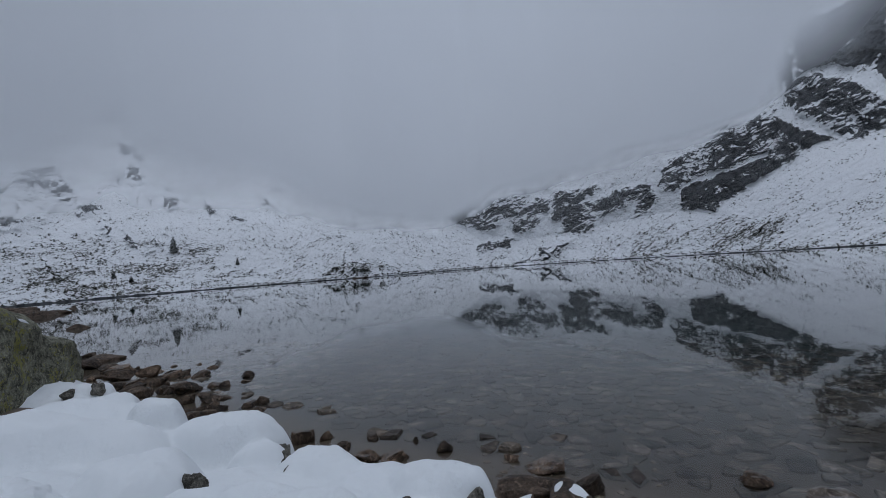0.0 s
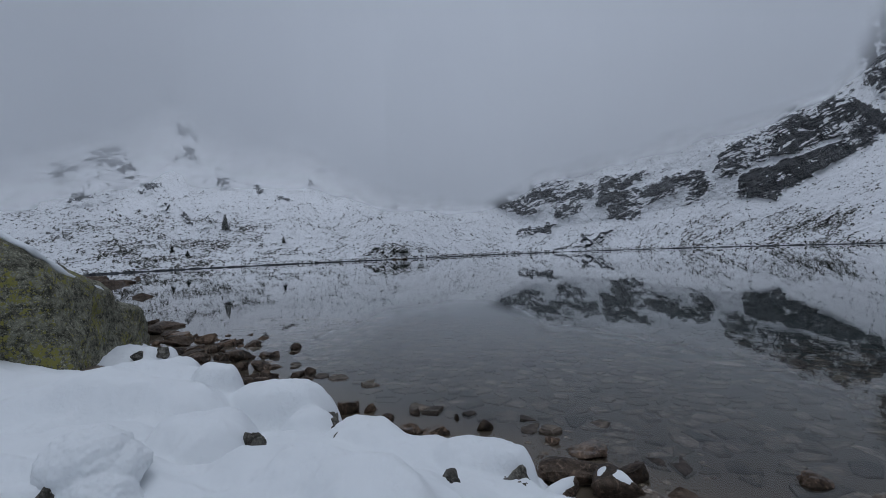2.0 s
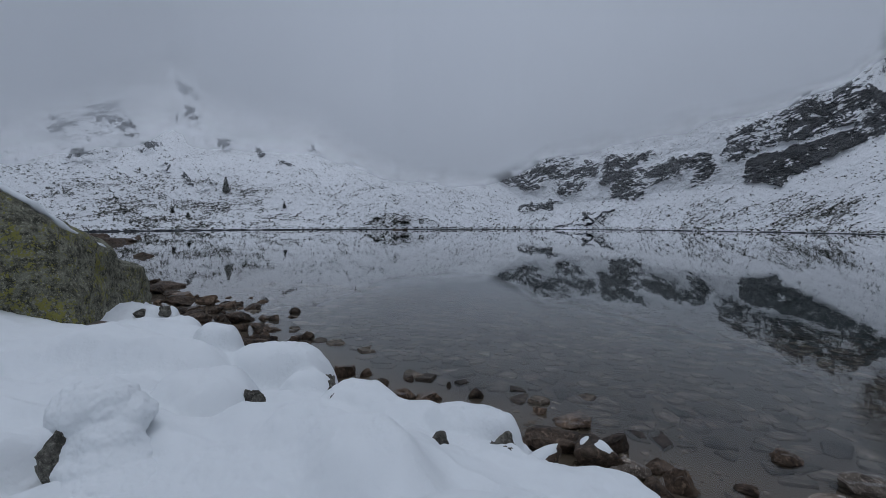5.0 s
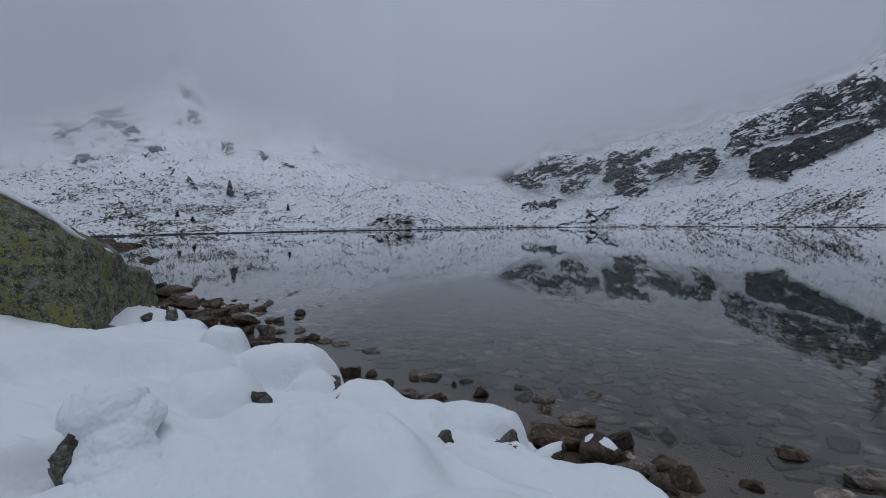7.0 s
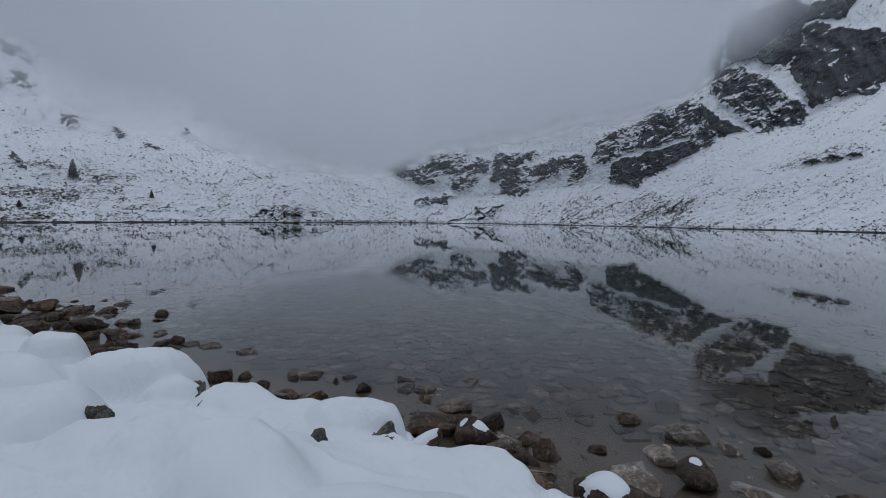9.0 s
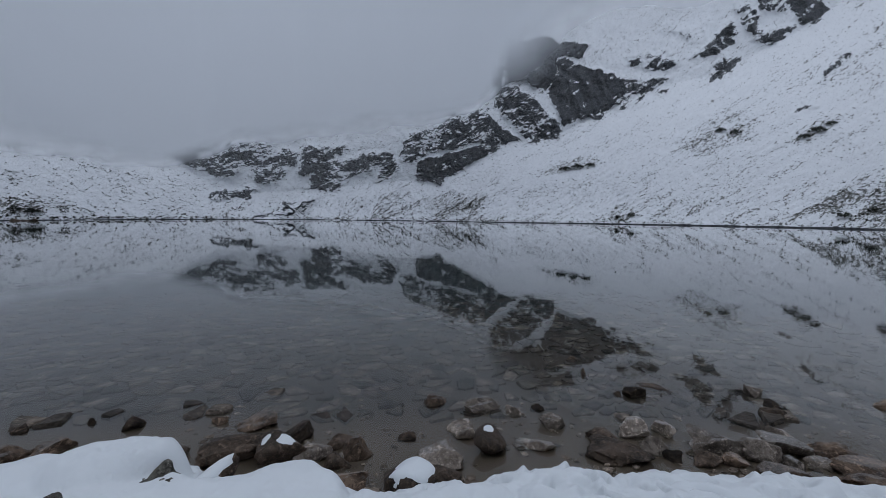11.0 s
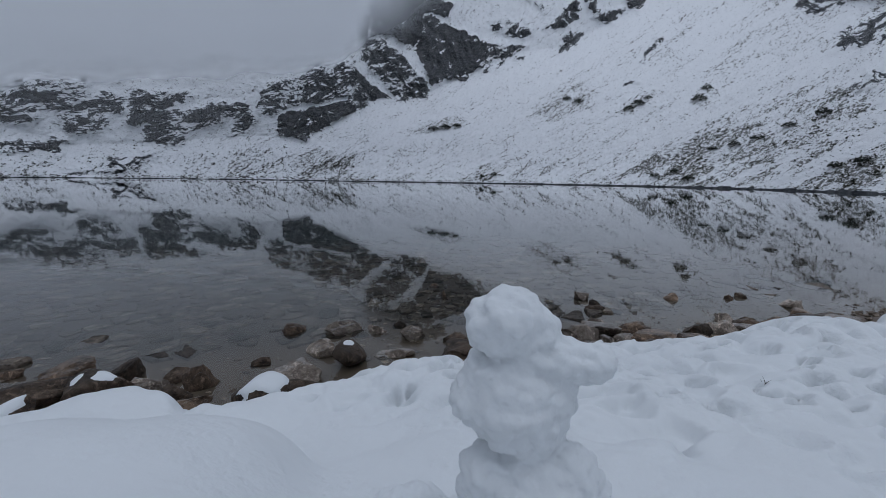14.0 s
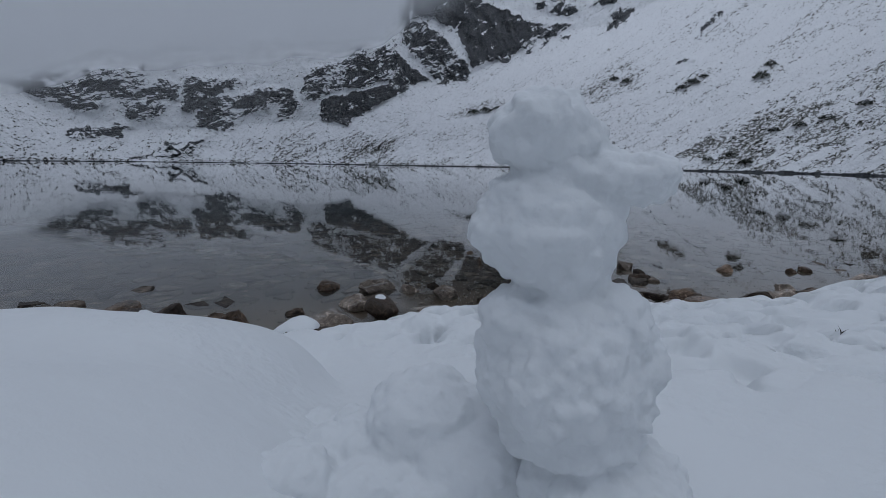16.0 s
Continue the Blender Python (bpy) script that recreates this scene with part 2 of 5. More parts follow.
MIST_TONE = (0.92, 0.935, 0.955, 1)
SNOW, PACKED = snow_material(), snow_material("packed_snow", 0.5, 0.014, 0.08, 30, 0.35)
STONE = rock_material("wet_brown_stone", (0.05, 0.033, 0.023), (0.21, 0.145, 0.102), rough=0.6, dust=0.25)
PALE = rock_material("pale_granite_stone", (0.15, 0.118, 0.095), (0.36, 0.30, 0.25), rough=0.7, dust=0.4)
DARK = rock_material("dark_wet_stone", (0.026, 0.019, 0.014), (0.11, 0.078, 0.057), rough=0.55)
MOSSY = rock_material("lichen_rock", (0.035, 0.032, 0.027), (0.15, 0.14, 0.12), (0.14, 0.135, 0.05), 0.06, 0.85, 2.0)
LICHEN = rock_material("lichen_boulder", (0.030, 0.029, 0.021), (0.175, 0.17, 0.13), (0.22, 0.205, 0.058), 0.145, 0.9, 1.5, patches=0.9)
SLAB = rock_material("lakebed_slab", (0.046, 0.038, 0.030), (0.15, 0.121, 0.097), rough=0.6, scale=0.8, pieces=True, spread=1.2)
MOUNTAIN, SAND, WATER = mountain_material(), sand_material(), water_material()
MIST = mist_material("mist")


# ---- numeric helpers ----
def lattice(ix, iy, seed):
    h = (ix.astype(np.int64) * 374761393 + iy.astype(np.int64) * 668265263 + seed * 982451653) & 0xFFFFFFFF
    h = ((h ^ (h >> 13)) * 1274126177) & 0xFFFFFFFF
    return ((h ^ (h >> 16)) & 0xFFFF) / 65535.0


def vnoise(x, y, seed=0):
    """Smooth value noise, 0 to 1."""
    ix, iy = np.floor(x), np.floor(y)
    fx, fy = x - ix, y - iy
    fx, fy = fx * fx * fx * (fx * (fx * 6 - 15) + 10), fy * fy * fy * (fy * (fy * 6 - 15) + 10)
    a, b = lattice(ix, iy, seed), lattice(ix + 1, iy, seed)
    c, d = lattice(ix, iy + 1, seed), lattice(ix + 1, iy + 1, seed)
    return (a + (b - a) * fx) * (1 - fy) + (c + (d - c) * fx) * fy


def fbm(x, y, seed=0, octaves=4, gain=0.5):
    total, amp, norm = 0, 1.0, 0
    for o in range(octaves):
        total = total + amp * vnoise(x * 2**o + 17.3 * o, y * 2**o - 9.1 * o, seed + o)
        norm += amp
        amp *= gain
    return total / norm


def worley(x, y, seed=0):
    """Distance to the nearest of points strewn one to a unit square."""
    ix, iy = np.floor(x), np.floor(y)
    best = np.full(x.shape, 9.0)
    for dx in (-1, 0, 1):
        for dy in (-1, 0, 1):
            cx, cy = ix + dx, iy + dy
            best = np.minimum(best, np.hypot(x - cx - lattice(cx, cy, seed), y - cy - lattice(cx, cy, seed + 7)))
    return best


def step(v, lo, hi):
    s = np.clip((v - lo) / (hi - lo), 0, 1)
    return s * s * (3 - 2 * s)


def grid_mesh(name, x, y, z, mat, attrs=None, wrap=True):
    """One mesh from arrays (rows, columns); wrap joins the last column to the first."""
    rows, cols = x.shape
    me = bpy.data.meshes.new(name)
    idx = np.arange(rows * cols).reshape(rows, cols)
    nxt = np.roll(idx, -1, 1) if wrap else idx[:, 1:]
    cur = idx if wrap else idx[:, :-1]
    quads = np.stack([cur[:-1], nxt[:-1], nxt[1:], cur[1:]], -1).reshape(-1, 4)
    me.vertices.add(rows * cols)
    me.vertices.foreach_set("co", np.stack([x, y, z], -1).astype(np.float32).ravel())
    me.loops.add(quads.size)
    me.loops.foreach_set("vertex_index", quads.ravel().astype(np.int32))
    me.polygons.add(len(quads))
    me.polygons.foreach_set("loop_start", np.arange(0, quads.size, 4, dtype=np.int32))
    me.polygons.foreach_set("use_smooth", np.ones(len(quads), bool))
    for key, val in (attrs or {}).items():
        a = me.attributes.new(key, "FLOAT", "POINT")
        a.data.foreach_set("value", val.astype(np.float32).ravel())
    me.update(calc_edges=True)
    me.materials.append(mat)
    return new(name, me)


def soft_mesh(bm, mat, name="part"):
    me = bpy.data.meshes.new(name)
    bm.to_mesh(me)
    bm.free()
    me.materials.append(mat)
    for p in me.polygons:
        p.use_smooth = True
    return me


def part(name, data, parent, label=""):
    ob = new(name, data)
    ob.parent = parent
    return tagged(ob, label)


# ---- the ground plan ----
# Near shore of the lake, from far on the one side to far on the other; the land lies on the camera's side.
SHORE = np.array([(-200, 110), (-80, 75), (-48, 49.5), (-30, 28.5), (-17, 16.2), (-11.6, 13.2), (-8.4, 10.9), (-6.4, 9.2), (-4.6, 7.9),
                  (-3.1, 7.0), (-1.9, 6.0), (-0.8, 5.4), (0.4, 4.95), (1.2, 4.25), (1.75, 3.65), (2.4, 3.45), (3.3, 2.95), (4.3, 2.3),
                  (5.2, 1.65), (6.2, 1.05), (7.2, 0.4), (9, -0.6), (12, -2.2), (30, -10), (90, -26), (300, -60)])
# Snowed-over rocks: x, y, half length, half width, turn, height of the top, how softly they meet the bank.
DRIFTS = [(0.2, 1.82, 1.33, 0.92, 0, 1.08, 0.08), (-3.72, 6.0, 0.43, 0.38, 0, 0.90, 0.10), (-2.51, 5.35, 0.78, 0.42, 8, 0.82, 0.14), (-2.0, 5.05, 0.35, 0.3, 8, 0.60, 0.16), (-1.18, 4.60, 0.55, 0.36, -20, 0.65, 0.14), (-0.60, 4.40, 0.66, 0.36, -20, 0.54, 0.16),
          (-0.03, 4.20, 0.44, 0.36, -15, 0.66, 0.12), (-2.50, 3.92, 0.62, 0.46, 10, 0.97, 0.22),
          (0.92, 3.44, 0.54, 0.44, -25, 0.46, 0.12), (-6.95, 8.80, 0.42, 0.34, 20, 0.52, 0.10), (-5.75, 7.75, 0.45, 0.38, 0, 0.56, 0.10), (-4.7, 6.9, 0.42, 0.38, 0, 0.54, 0.10)]
# Soft swells: x, y, half length, half width, turn, height added.
SWELLS = [(-7.2, 7.0, 1.1, 0.9, 0, -0.28), (0.15, 1.6, 0.95, 1.0, 0, 0.40), (-0.75, 3.15, 0.65, 0.55, -25, 0.17), (-2.84, 2.66, 0.26, 0.32, 0, -0.21), (-7.4, 8.2, 0.8, 0.7, 0, -0.18), (5.4, 0.0, 0.7, 0.5, -30, 0.12), (6.9, -0.5, 1.1, 0.8, -30, -0.16), (-2.0, 2.3, 0.7, 0.5, 0, -0.08),
          (-4.5, 4.5, 1.5, 1.0, 0, 0.12), (1.8, 2.1, 0.7, 0.6, 0, -0.10), (-8.5, 6.5, 2.0, 1.5, 0, 0.15)]
# hummocks and hollows of the drifted bank
SWELLS += [(-3.40, 4.98, 0.55, 0.38, 10, 0.22), (-4.41, 4.99, 0.7, 0.45, 5, 0.19), (-1.45, 3.39, 0.55, 0.35, -15, 0.19), (-0.64, 2.90, 0.45, 0.3, -25, 0.19), (-4.28, 4.19, 0.6, 0.4, 10, -0.19), (-2.09, 3.69, 0.5, 0.2, 10, -0.14), (-0.79, 2.68, 0.35, 0.3, 0, -0.11), (-5.09, 6.86, 0.7, 0.35, 15, 0.19), (-2.52, 4.90, 0.5, 0.22, -10, -0.13)]


def shore_distance(x, y):
    """Metres inland from the near shore; negative over the lake."""
    best = np.full(x.shape, 1e9)
    for (ax, ay), (bx, by) in zip(SHORE[:-1], SHORE[1:]):
        ux, uy = bx - ax, by - ay
        t = np.clip(((x - ax) * ux + (y - ay) * uy) / (ux * ux + uy * uy), 0, 1)
        best = np.minimum(best, np.hypot(x - ax - t * ux, y - ay - t * uy))
    land = np.zeros(x.shape, bool)
    ring = np.vstack([SHORE, [(3000, -60), (3000, -3000), (-3000, -3000), (-3000, 110)]])
    for (ax, ay), (bx, by) in zip(ring, np.roll(ring, -1, 0)):
        if ay != by:
            land ^= ((ay > y) != (by > y)) & (x < ax + (y - ay) * (bx - ax) / (by - ay))
    side = np.where(land, 1.0, -1.0)
    return best * side


def bed_height(x, y):
    d = shore_distance(x, y)
    wobble = (fbm(x * 1.3, y * 1.3, 5) - 0.5) * 0.10
    land = np.interp(d, [0, 0.3, 1, 2, 3, 5, 10, 40, 200], [0, 0.06, 0.24, 0.46, 0.60, 0.75, 0.9, 3, 30])
    under = -0.055 * (-d) - 0.0075 * np.clip(-d, 0, 25) ** 2
    return np.where(d > 0, land, np.maximum(under, -9)) + wobble * step(np.abs(d), 0.0, 0.6), d


def snow_height(x, y):
    z, d = bed_height(x, y)
    edge = d - 0.30 - 0.30 * step(x, 4.3, 5.4) - (fbm(x * 1.7, y * 1.7, 21, 3) - 0.5) * 0.5 - 0.30 * (fbm(x * 6, y * 6, 22, 3) - 0.5)
    cover = np.where(edge > 0, 0.06 + 0.17 * np.sqrt(np.clip(edge / 0.45, 0, 1)), -0.12 - 0.5 * step(-edge, 0.1, 1.5))
    top = z + cover
    for px, py, a, b, turn, h in SWELLS:
        c, s = math.cos(radians(turn)), math.sin(radians(turn))
        u, v = ((x - px) * c + (y - py) * s) / a, (-(x - px) * s + (y - py) * c) / b
        top = top + h * np.exp(-((u * u + v * v) ** 2)) * (edge > 0)
    # Undisturbed snow is smooth; the trodden part is lumpy.
    top = top + (fbm(x * 0.9, y * 0.9, 31, 3) - 0.5) * 0.14 * (edge > 0)
    trod = step((x - 2.35) * 0.45 - (y - 0.55) * -0.9 + 0.5 * (fbm(x * 1.4, y * 1.4, 52, 3) - 0.5), -0.12, 0.12) * step(x, 1.7, 2.3)
    trod = np.maximum(trod, step(x - 0.25 * y + 0.7 * (fbm(x * 1.2, y * 1.2, 54, 3) - 0.5), 2.2, 2.75)) * step(y, -2.6, -1.6) * step(x, 8, 6.5)
    x0, y0 = x, y
    x, y = 0.83 * x0 - 0.56 * y0 + 0.25 * fbm(x0 * 3, y0 * 3, 55, 3), 0.56 * x0 + 0.83 * y0 + 0.25 * fbm(x0 * 3, y0 * 3, 58, 3)
    pillow = 1 - np.clip(worley(x * 3.0 + 0.5 * vnoise(x * 4, y * 4, 40), y * 4.2, 41), 0, 1) ** 2
    small = 1 - np.clip(worley(x * 7.5, y * 7.5, 42), 0, 1) ** 2
    dents = step(worley(x * 2.6 + 7, y * 2.6, 43), 0.36, 0.12)
    holes = step(worley(x * 4.6, y * 4.6 + 3, 53), 0.26, 0.08) * step(fbm(x * 1.6, y * 1.6, 45, 2), 0.45, 0.55)
    crumbs = fbm(x * 14, y * 14, 48, 3, 0.6) - 0.5
    mess = 0.12 * (pillow - 0.75) * step(fbm(x * 1.2, y * 1.2, 46, 3), 0.34, 0.5) + 0.05 * (small - 0.75) * step(fbm(x * 1.9, y * 1.9, 49, 3), 0.42, 0.54) - 0.08 * dents - 0.10 * holes + 0.008 * crumbs
    top = top + trod * mess * step(edge, 0.0, 0.15)
    x, y = x0, y0
    # wind crust and soft waves on the untrodden bank
    wave = 1 - np.abs(2 * fbm(x * 1.1 + 0.5 * y, y * 1.5 - 0.4 * x, 71, 3) - 1)
    rind = step(fbm(x * 1.8, y * 1.8, 73, 3), 0.50, 0.60) * (fbm(x * 15, y * 15, 74, 3, 0.6) - 0.5)
    top = top + (1 - trod) * step(np.hypot(x - 0.6, y), 2.4, 3.2) * (0.18 * (wave - 0.7) + 0.03 * rind) * step(edge, 0.0, 0.4)
    for n, (px, py, a, b, turn, h, kk) in enumerate(DRIFTS):
        c, s = math.cos(radians(turn)), math.sin(radians(turn))
        wx = (fbm(x * 2.2, y * 2.2, 60 + n, 2) - 0.5) * 0.22
        wy = (fbm(x * 2.2, y * 2.2, 80 + n, 2) - 0.5) * 0.22
        u, v = ((x - px) * c + (y - py) * s + wx) / a, (-(x - px) * s + (y - py) * c + wy) / b
        q = np.clip(u * u + v * v, 0, 1)
        dome = h - (h - 0.15) * (1 - (1 - q**1.9) ** 0.62)
        dome = dome + (n > 0) * (0.06 * (fbm(x * 5, y * 5, 95, 2, 0.5) - 0.5) + 0.018 * (fbm(x * 17, y * 17, 96, 3, 0.6) - 0.5) * (0.5 + 1.5 * step(fbm(x * 2.5, y * 2.5, 97, 2), 0.45, 0.58)))
        dome = np.where(q < 1, dome, -1)
        # rounded join between drift and bank
        mixh = np.clip(0.5 + 0.5 * (dome - top) / kk, 0, 1)
        top = np.where(dome > -0.5, top * (1 - mixh) + dome * mixh + kk * mixh * (1 - mixh), top)
    return top, edge


HUB = (0.35, 0.33)


def polar(az, r):
    return HUB[0] + r * np.sin(np.radians(az)), HUB[1] + r * np.cos(np.radians(az))


def azimuths(lo, hi, fine, coarse=2.0):
    return np.concatenate([np.arange(lo, hi, fine), np.arange(hi, lo + 360, coarse)])


def build_lakebed():
    az = azimuths(-62, 112, 0.5)
    r = np.concatenate([[0.05], np.geomspace(0.4, 700, 330)])
    a, rr = np.meshgrid(az, r)
    x, y = polar(a, rr)
    z, d = bed_height(x, y)
    # how far deep water's dimming is mixed into the bed's colour
    depth_tint = step(-d, 2.5, 10)
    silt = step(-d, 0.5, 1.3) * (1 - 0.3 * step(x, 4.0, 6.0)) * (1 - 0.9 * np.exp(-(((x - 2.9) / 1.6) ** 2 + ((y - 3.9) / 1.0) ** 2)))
    return tagged(grid_mesh("ground", x, y, z - 0.02, SAND, {"depth_tint": depth_tint, "silt": silt}), "brown sandy lake shore and stony lakebed", "ground", kind="structure")


def build_snow():
    az = azimuths(-62, 116, 0.22)
    r = np.concatenate([[0.05], np.geomspace(0.35, 1.4, 60), np.geomspace(1.42, 8, 330), np.geomspace(8.1, 26, 70), np.geomspace(27, 600, 26)])
    a, rr = np.meshgrid(az, r)
    x, y = polar(a, rr)
    z, edge = snow_height(x, y)
    return tagged(grid_mesh("snow_cover", x, y, z, SNOW), "fresh white snow lying in smooth drifts on the bank", "snow", kind="structure")


# ---- mountains ----
# azimuth (clockwise from ahead), distance of the far shore, where the open slope ends, the skyline (elevations in degrees)
RANGE = [(-180, 150, 10, 30), (-90, 120, 18, 26), (-60, 112, 20, 24), (-48, 116, 20, 23), (-36, 126, 20, 22.5), (-21, 130, 14, 14.6),
         (-12, 130, 10, 10.6), (-6, 138, 8, 8.4), (1, 146, 6, 7.2), (5, 150, 2.8, 8.5), (10, 150, 2.4, 10.8), (15, 150, 2.8, 12)]
RANGE += [(22, 146, 3.7, 12.8), (27, 143, 4.3, 13.5), (32, 138, 4.2, 14.2), (38.3, 132, 7.4, 15.6), (39.6, 131, 8.3, 18), (41, 130, 9.2, 21), (43, 130, 9.7, 22.6),
          (47.5, 130, 9.9, 25), (52, 130, 12.2, 28), (56, 130, 13.6, 30), (60, 130, 15.0, 31), (65, 130, 15.4, 33), (67, 130, 16.4, 34)]
RANGE += [(71, 130, 17.8, 35), (75, 130, 20, 36), (87, 122, 17.4, 36), (95, 106, 15, 36), (110, 90, 14, 34), (140, 110, 12, 30), (180, 150, 10, 30)]
# bare crags: how bare (1 sheer wall, 0.6 broken and half snowed over), outline by azimuth and elevation
CRAGS_FAR = [
    (0.62, [(0.7, 6.7), (2.6, 7.5), (6.1, 7.9), (8.2, 8.6), (11.3, 8.7), (11.7, 7.9), (10.7, 6.3), (8.8, 5.7), (6.6, 4.2), (4.8, 4.5), (2.9, 5.4)]),
    (0.62, [(9.7, 6.2), (12.7, 7.7), (14.8, 7.7), (14.0, 6.1), (12.0, 4.5), (10.6, 3.5), (9.4, 3.5), (9.5, 5.2)]),
    (0.78, [(4.6, 1.6), (6.2, 2.6), (9.3, 2.6), (9.0, 1.8), (6.2, 1.5)]),
    (0.62, [(10.5, -0.9), (11.3, 0.4), (14.6, 1.8), (17.5, 2.3), (15.6, 0.6), (13.2, -0.4)]),
    (0.55, [(8.0, -1.1), (9.3, -0.2), (12.5, -0.1), (13.9, -0.8)]),
]
CRAGS_FAR_B = [
    (0.7, [(14.3, 5.1), (15.4, 8.0), (18.5, 8.5), (19.0, 7.6), (17.4, 5.5), (15.6, 4.9)]),
    (0.68, [(15.6, 3.0), (16.0, 5.5), (18.8, 6.7), (22.4, 7.5), (26.1, 8.3), (26.1, 7.1), (22.4, 5.5), (19.8, 4.3), (19.5, 3.0)]),
    (0.8, [(18.0, 8.2), (20.4, 8.6), (20.0, 7.9), (18.4, 7.8)]),
    (0.7, [(24.6, 5.0), (25.5, 6.9), (27.0, 7.6), (27.0, 5.8), (26.2, 4.3), (24.7, 4.2)]),
]
CRAGS_CLIFF = [
    (0.58, [(27.2, 9.4), (28.3, 10.3), (30.7, 10.9), (30.9, 8.8), (29.6, 7.0), (27.7, 6.9), (26.8, 8.4)]),
    (0.66, [(29.9, 7.5), (30.9, 10.6), (34.2, 13.0), (38.7, 13.4), (39.6, 12.0), (42.1, 9.5), (40.3, 8.3), (38.1, 7.0), (35.2, 8.1), (32.4, 8.3)]),
    (0.88, [(29.5, 7.0), (31.3, 7.5), (34.3, 8.3), (38.0, 9.2), (40.4, 9.4), (38.8, 7.8), (36.6, 6.7), (32.7, 3.9), (31.6, 4.3), (29.7, 4.5)]),
    (0.9, [(38.8, 12.9), (40.3, 12.0), (43.7, 9.7), (41.7, 9.5), (40.2, 10.1)]),
]
CRAGS_CLIFF_B = [
    (0.68, [(39.6, 13.8), (39.8, 16.3), (41.2, 16.5), (43.7, 16.2), (46.1, 13.9), (47.8, 12.1), (48.5, 10.6), (47.5, 9.7), (44.0, 9.6), (41.8, 12.3)]),
]
CRAGS_WALL = [
    (0.95, [(41.0, 16.7), (41.1, 20.5), (43.2, 21.4), (45.7, 21.4), (49.1, 20.7), (51.3, 20.2), (50.6, 19.0), (47.8, 19.3), (47.1, 16.8), (46.0, 15.2), (43.7, 16.8)]),
    (0.9, [(46.7, 15.2), (47.8, 19.0), (49.9, 18.5), (52.6, 17.6), (55.2, 16.5), (55.9, 15.2), (54.7, 13.4), (52.5, 11.6), (51.5, 12.3), (48.8, 11.3), (47.6, 12.5)]),
    (0.72, [(54.9, 16.2), (60.2, 15.6), (58.4, 14.6), (57.3, 13.2), (55.1, 12.7)]),
    (0.66, [(55.8, 18.1), (58.2, 18.6), (61.2, 17.5), (60.4, 16.9), (58.3, 17.0)]),
    (0.9, [(59.2, 14.5), (60.5, 14.5), (60.2, 13.9), (59.3, 14.0)]),
]
CRAGS_WALL_B = [
    (0.5, [(59.6, 21.1), (63.3, 19.8), (63.1, 19.4), (59.9, 20.7)]),
    (0.85, [(39.9, 18.4), (40.7, 19.6), (41.0, 16.7), (39.8, 16.4)]),
]
CRAGS_HIGH = [
    (0.8, [(64.6, 14.6), (65.6, 16.9), (67.3, 16.6), (66.8, 15.5), (65.5, 14.6)]),
    (0.7, [(63.0, 17.7), (64.5, 18.9), (66.0, 20.4), (66.6, 18.6), (65.9, 17.7), (64.0, 17.4)]),
    (0.8, [(66.6, 21.5), (68.4, 21.1), (69.0, 18.6), (71.2, 18.4), (70.9, 17.2), (69.6, 17.7), (68.5, 18.3), (67.2, 19.9)]),
    (0.85, [(70.6, 21.6), (72.9, 21.2), (73.8, 18.8), (73.1, 18.4), (71.5, 19.3)]),
    (0.7, [(68.3, 22.5), (70.6, 22.0), (70.3, 20.3), (68.8, 20.9)]),
    (0.8, [(72.0, 10.5), (73.4, 11.3), (73.5, 11.1), (72.3, 10.3)]),
    (0.8, [(73.4, 13.3), (74.3, 14.4), (74.9, 15.4), (75.8, 15.9), (75.9, 15.6), (74.8, 14.1), (73.8, 13.1)]),
]
CRAGS_EAST = [
    (0.74, [(87.3, 16.5), (88.4, 18.4), (89.5, 19.6), (93.3, 18.6), (94.6, 17.0), (94.4, 16.0), (91.0, 16.4), (90.0, 15.4), (88.2, 15.9)]),
    (0.74, [(91.0, 12.5), (91.7, 14.2), (93.8, 14.5), (95.7, 14.4), (95.2, 12.9), (93.1, 11.9)]),
    (0.6, [(92.0, 8.4), (94.4, 9.9), (95.5, 10.0), (95.3, 8.8), (92.8, 8.1)]),
]
CRAGS_WEST = [
    (0.62, [(-48.6, 8.8), (-47.5, 10.4), (-46.4, 10.6), (-46.9, 8.9), (-48.0, 8.5)]),
    (0.7, [(-46.5, 9.7), (-44.8, 11.6), (-42.4, 12.6), (-41.7, 10.7), (-40.8, 9.4), (-41.9, 8.8), (-42.8, 9.8), (-44.8, 10.5)]),
    (0.6, [(-47.1, 7.3), (-44.9, 7.6), (-42.6, 8.1), (-42.9, 7.4), (-45.2, 6.3), (-46.9, 6.1)]),
    (0.7, [(-40.5, 8.4), (-39.1, 8.7), (-39.4, 7.6), (-40.2, 7.5)]),
    (0.85, [(-39.3, 7.0), (-38.4, 6.8), (-38.1, 5.7), (-38.7, 6.0)]),
    (0.8, [(-37.3, 15.3), (-35.6, 15.4), (-34.7, 13.8), (-36.3, 13.6)]),
    (0.7, [(-37.4, 12.2), (-35.3, 13.0), (-35.1, 11.7), (-36.9, 11.2)]),
]
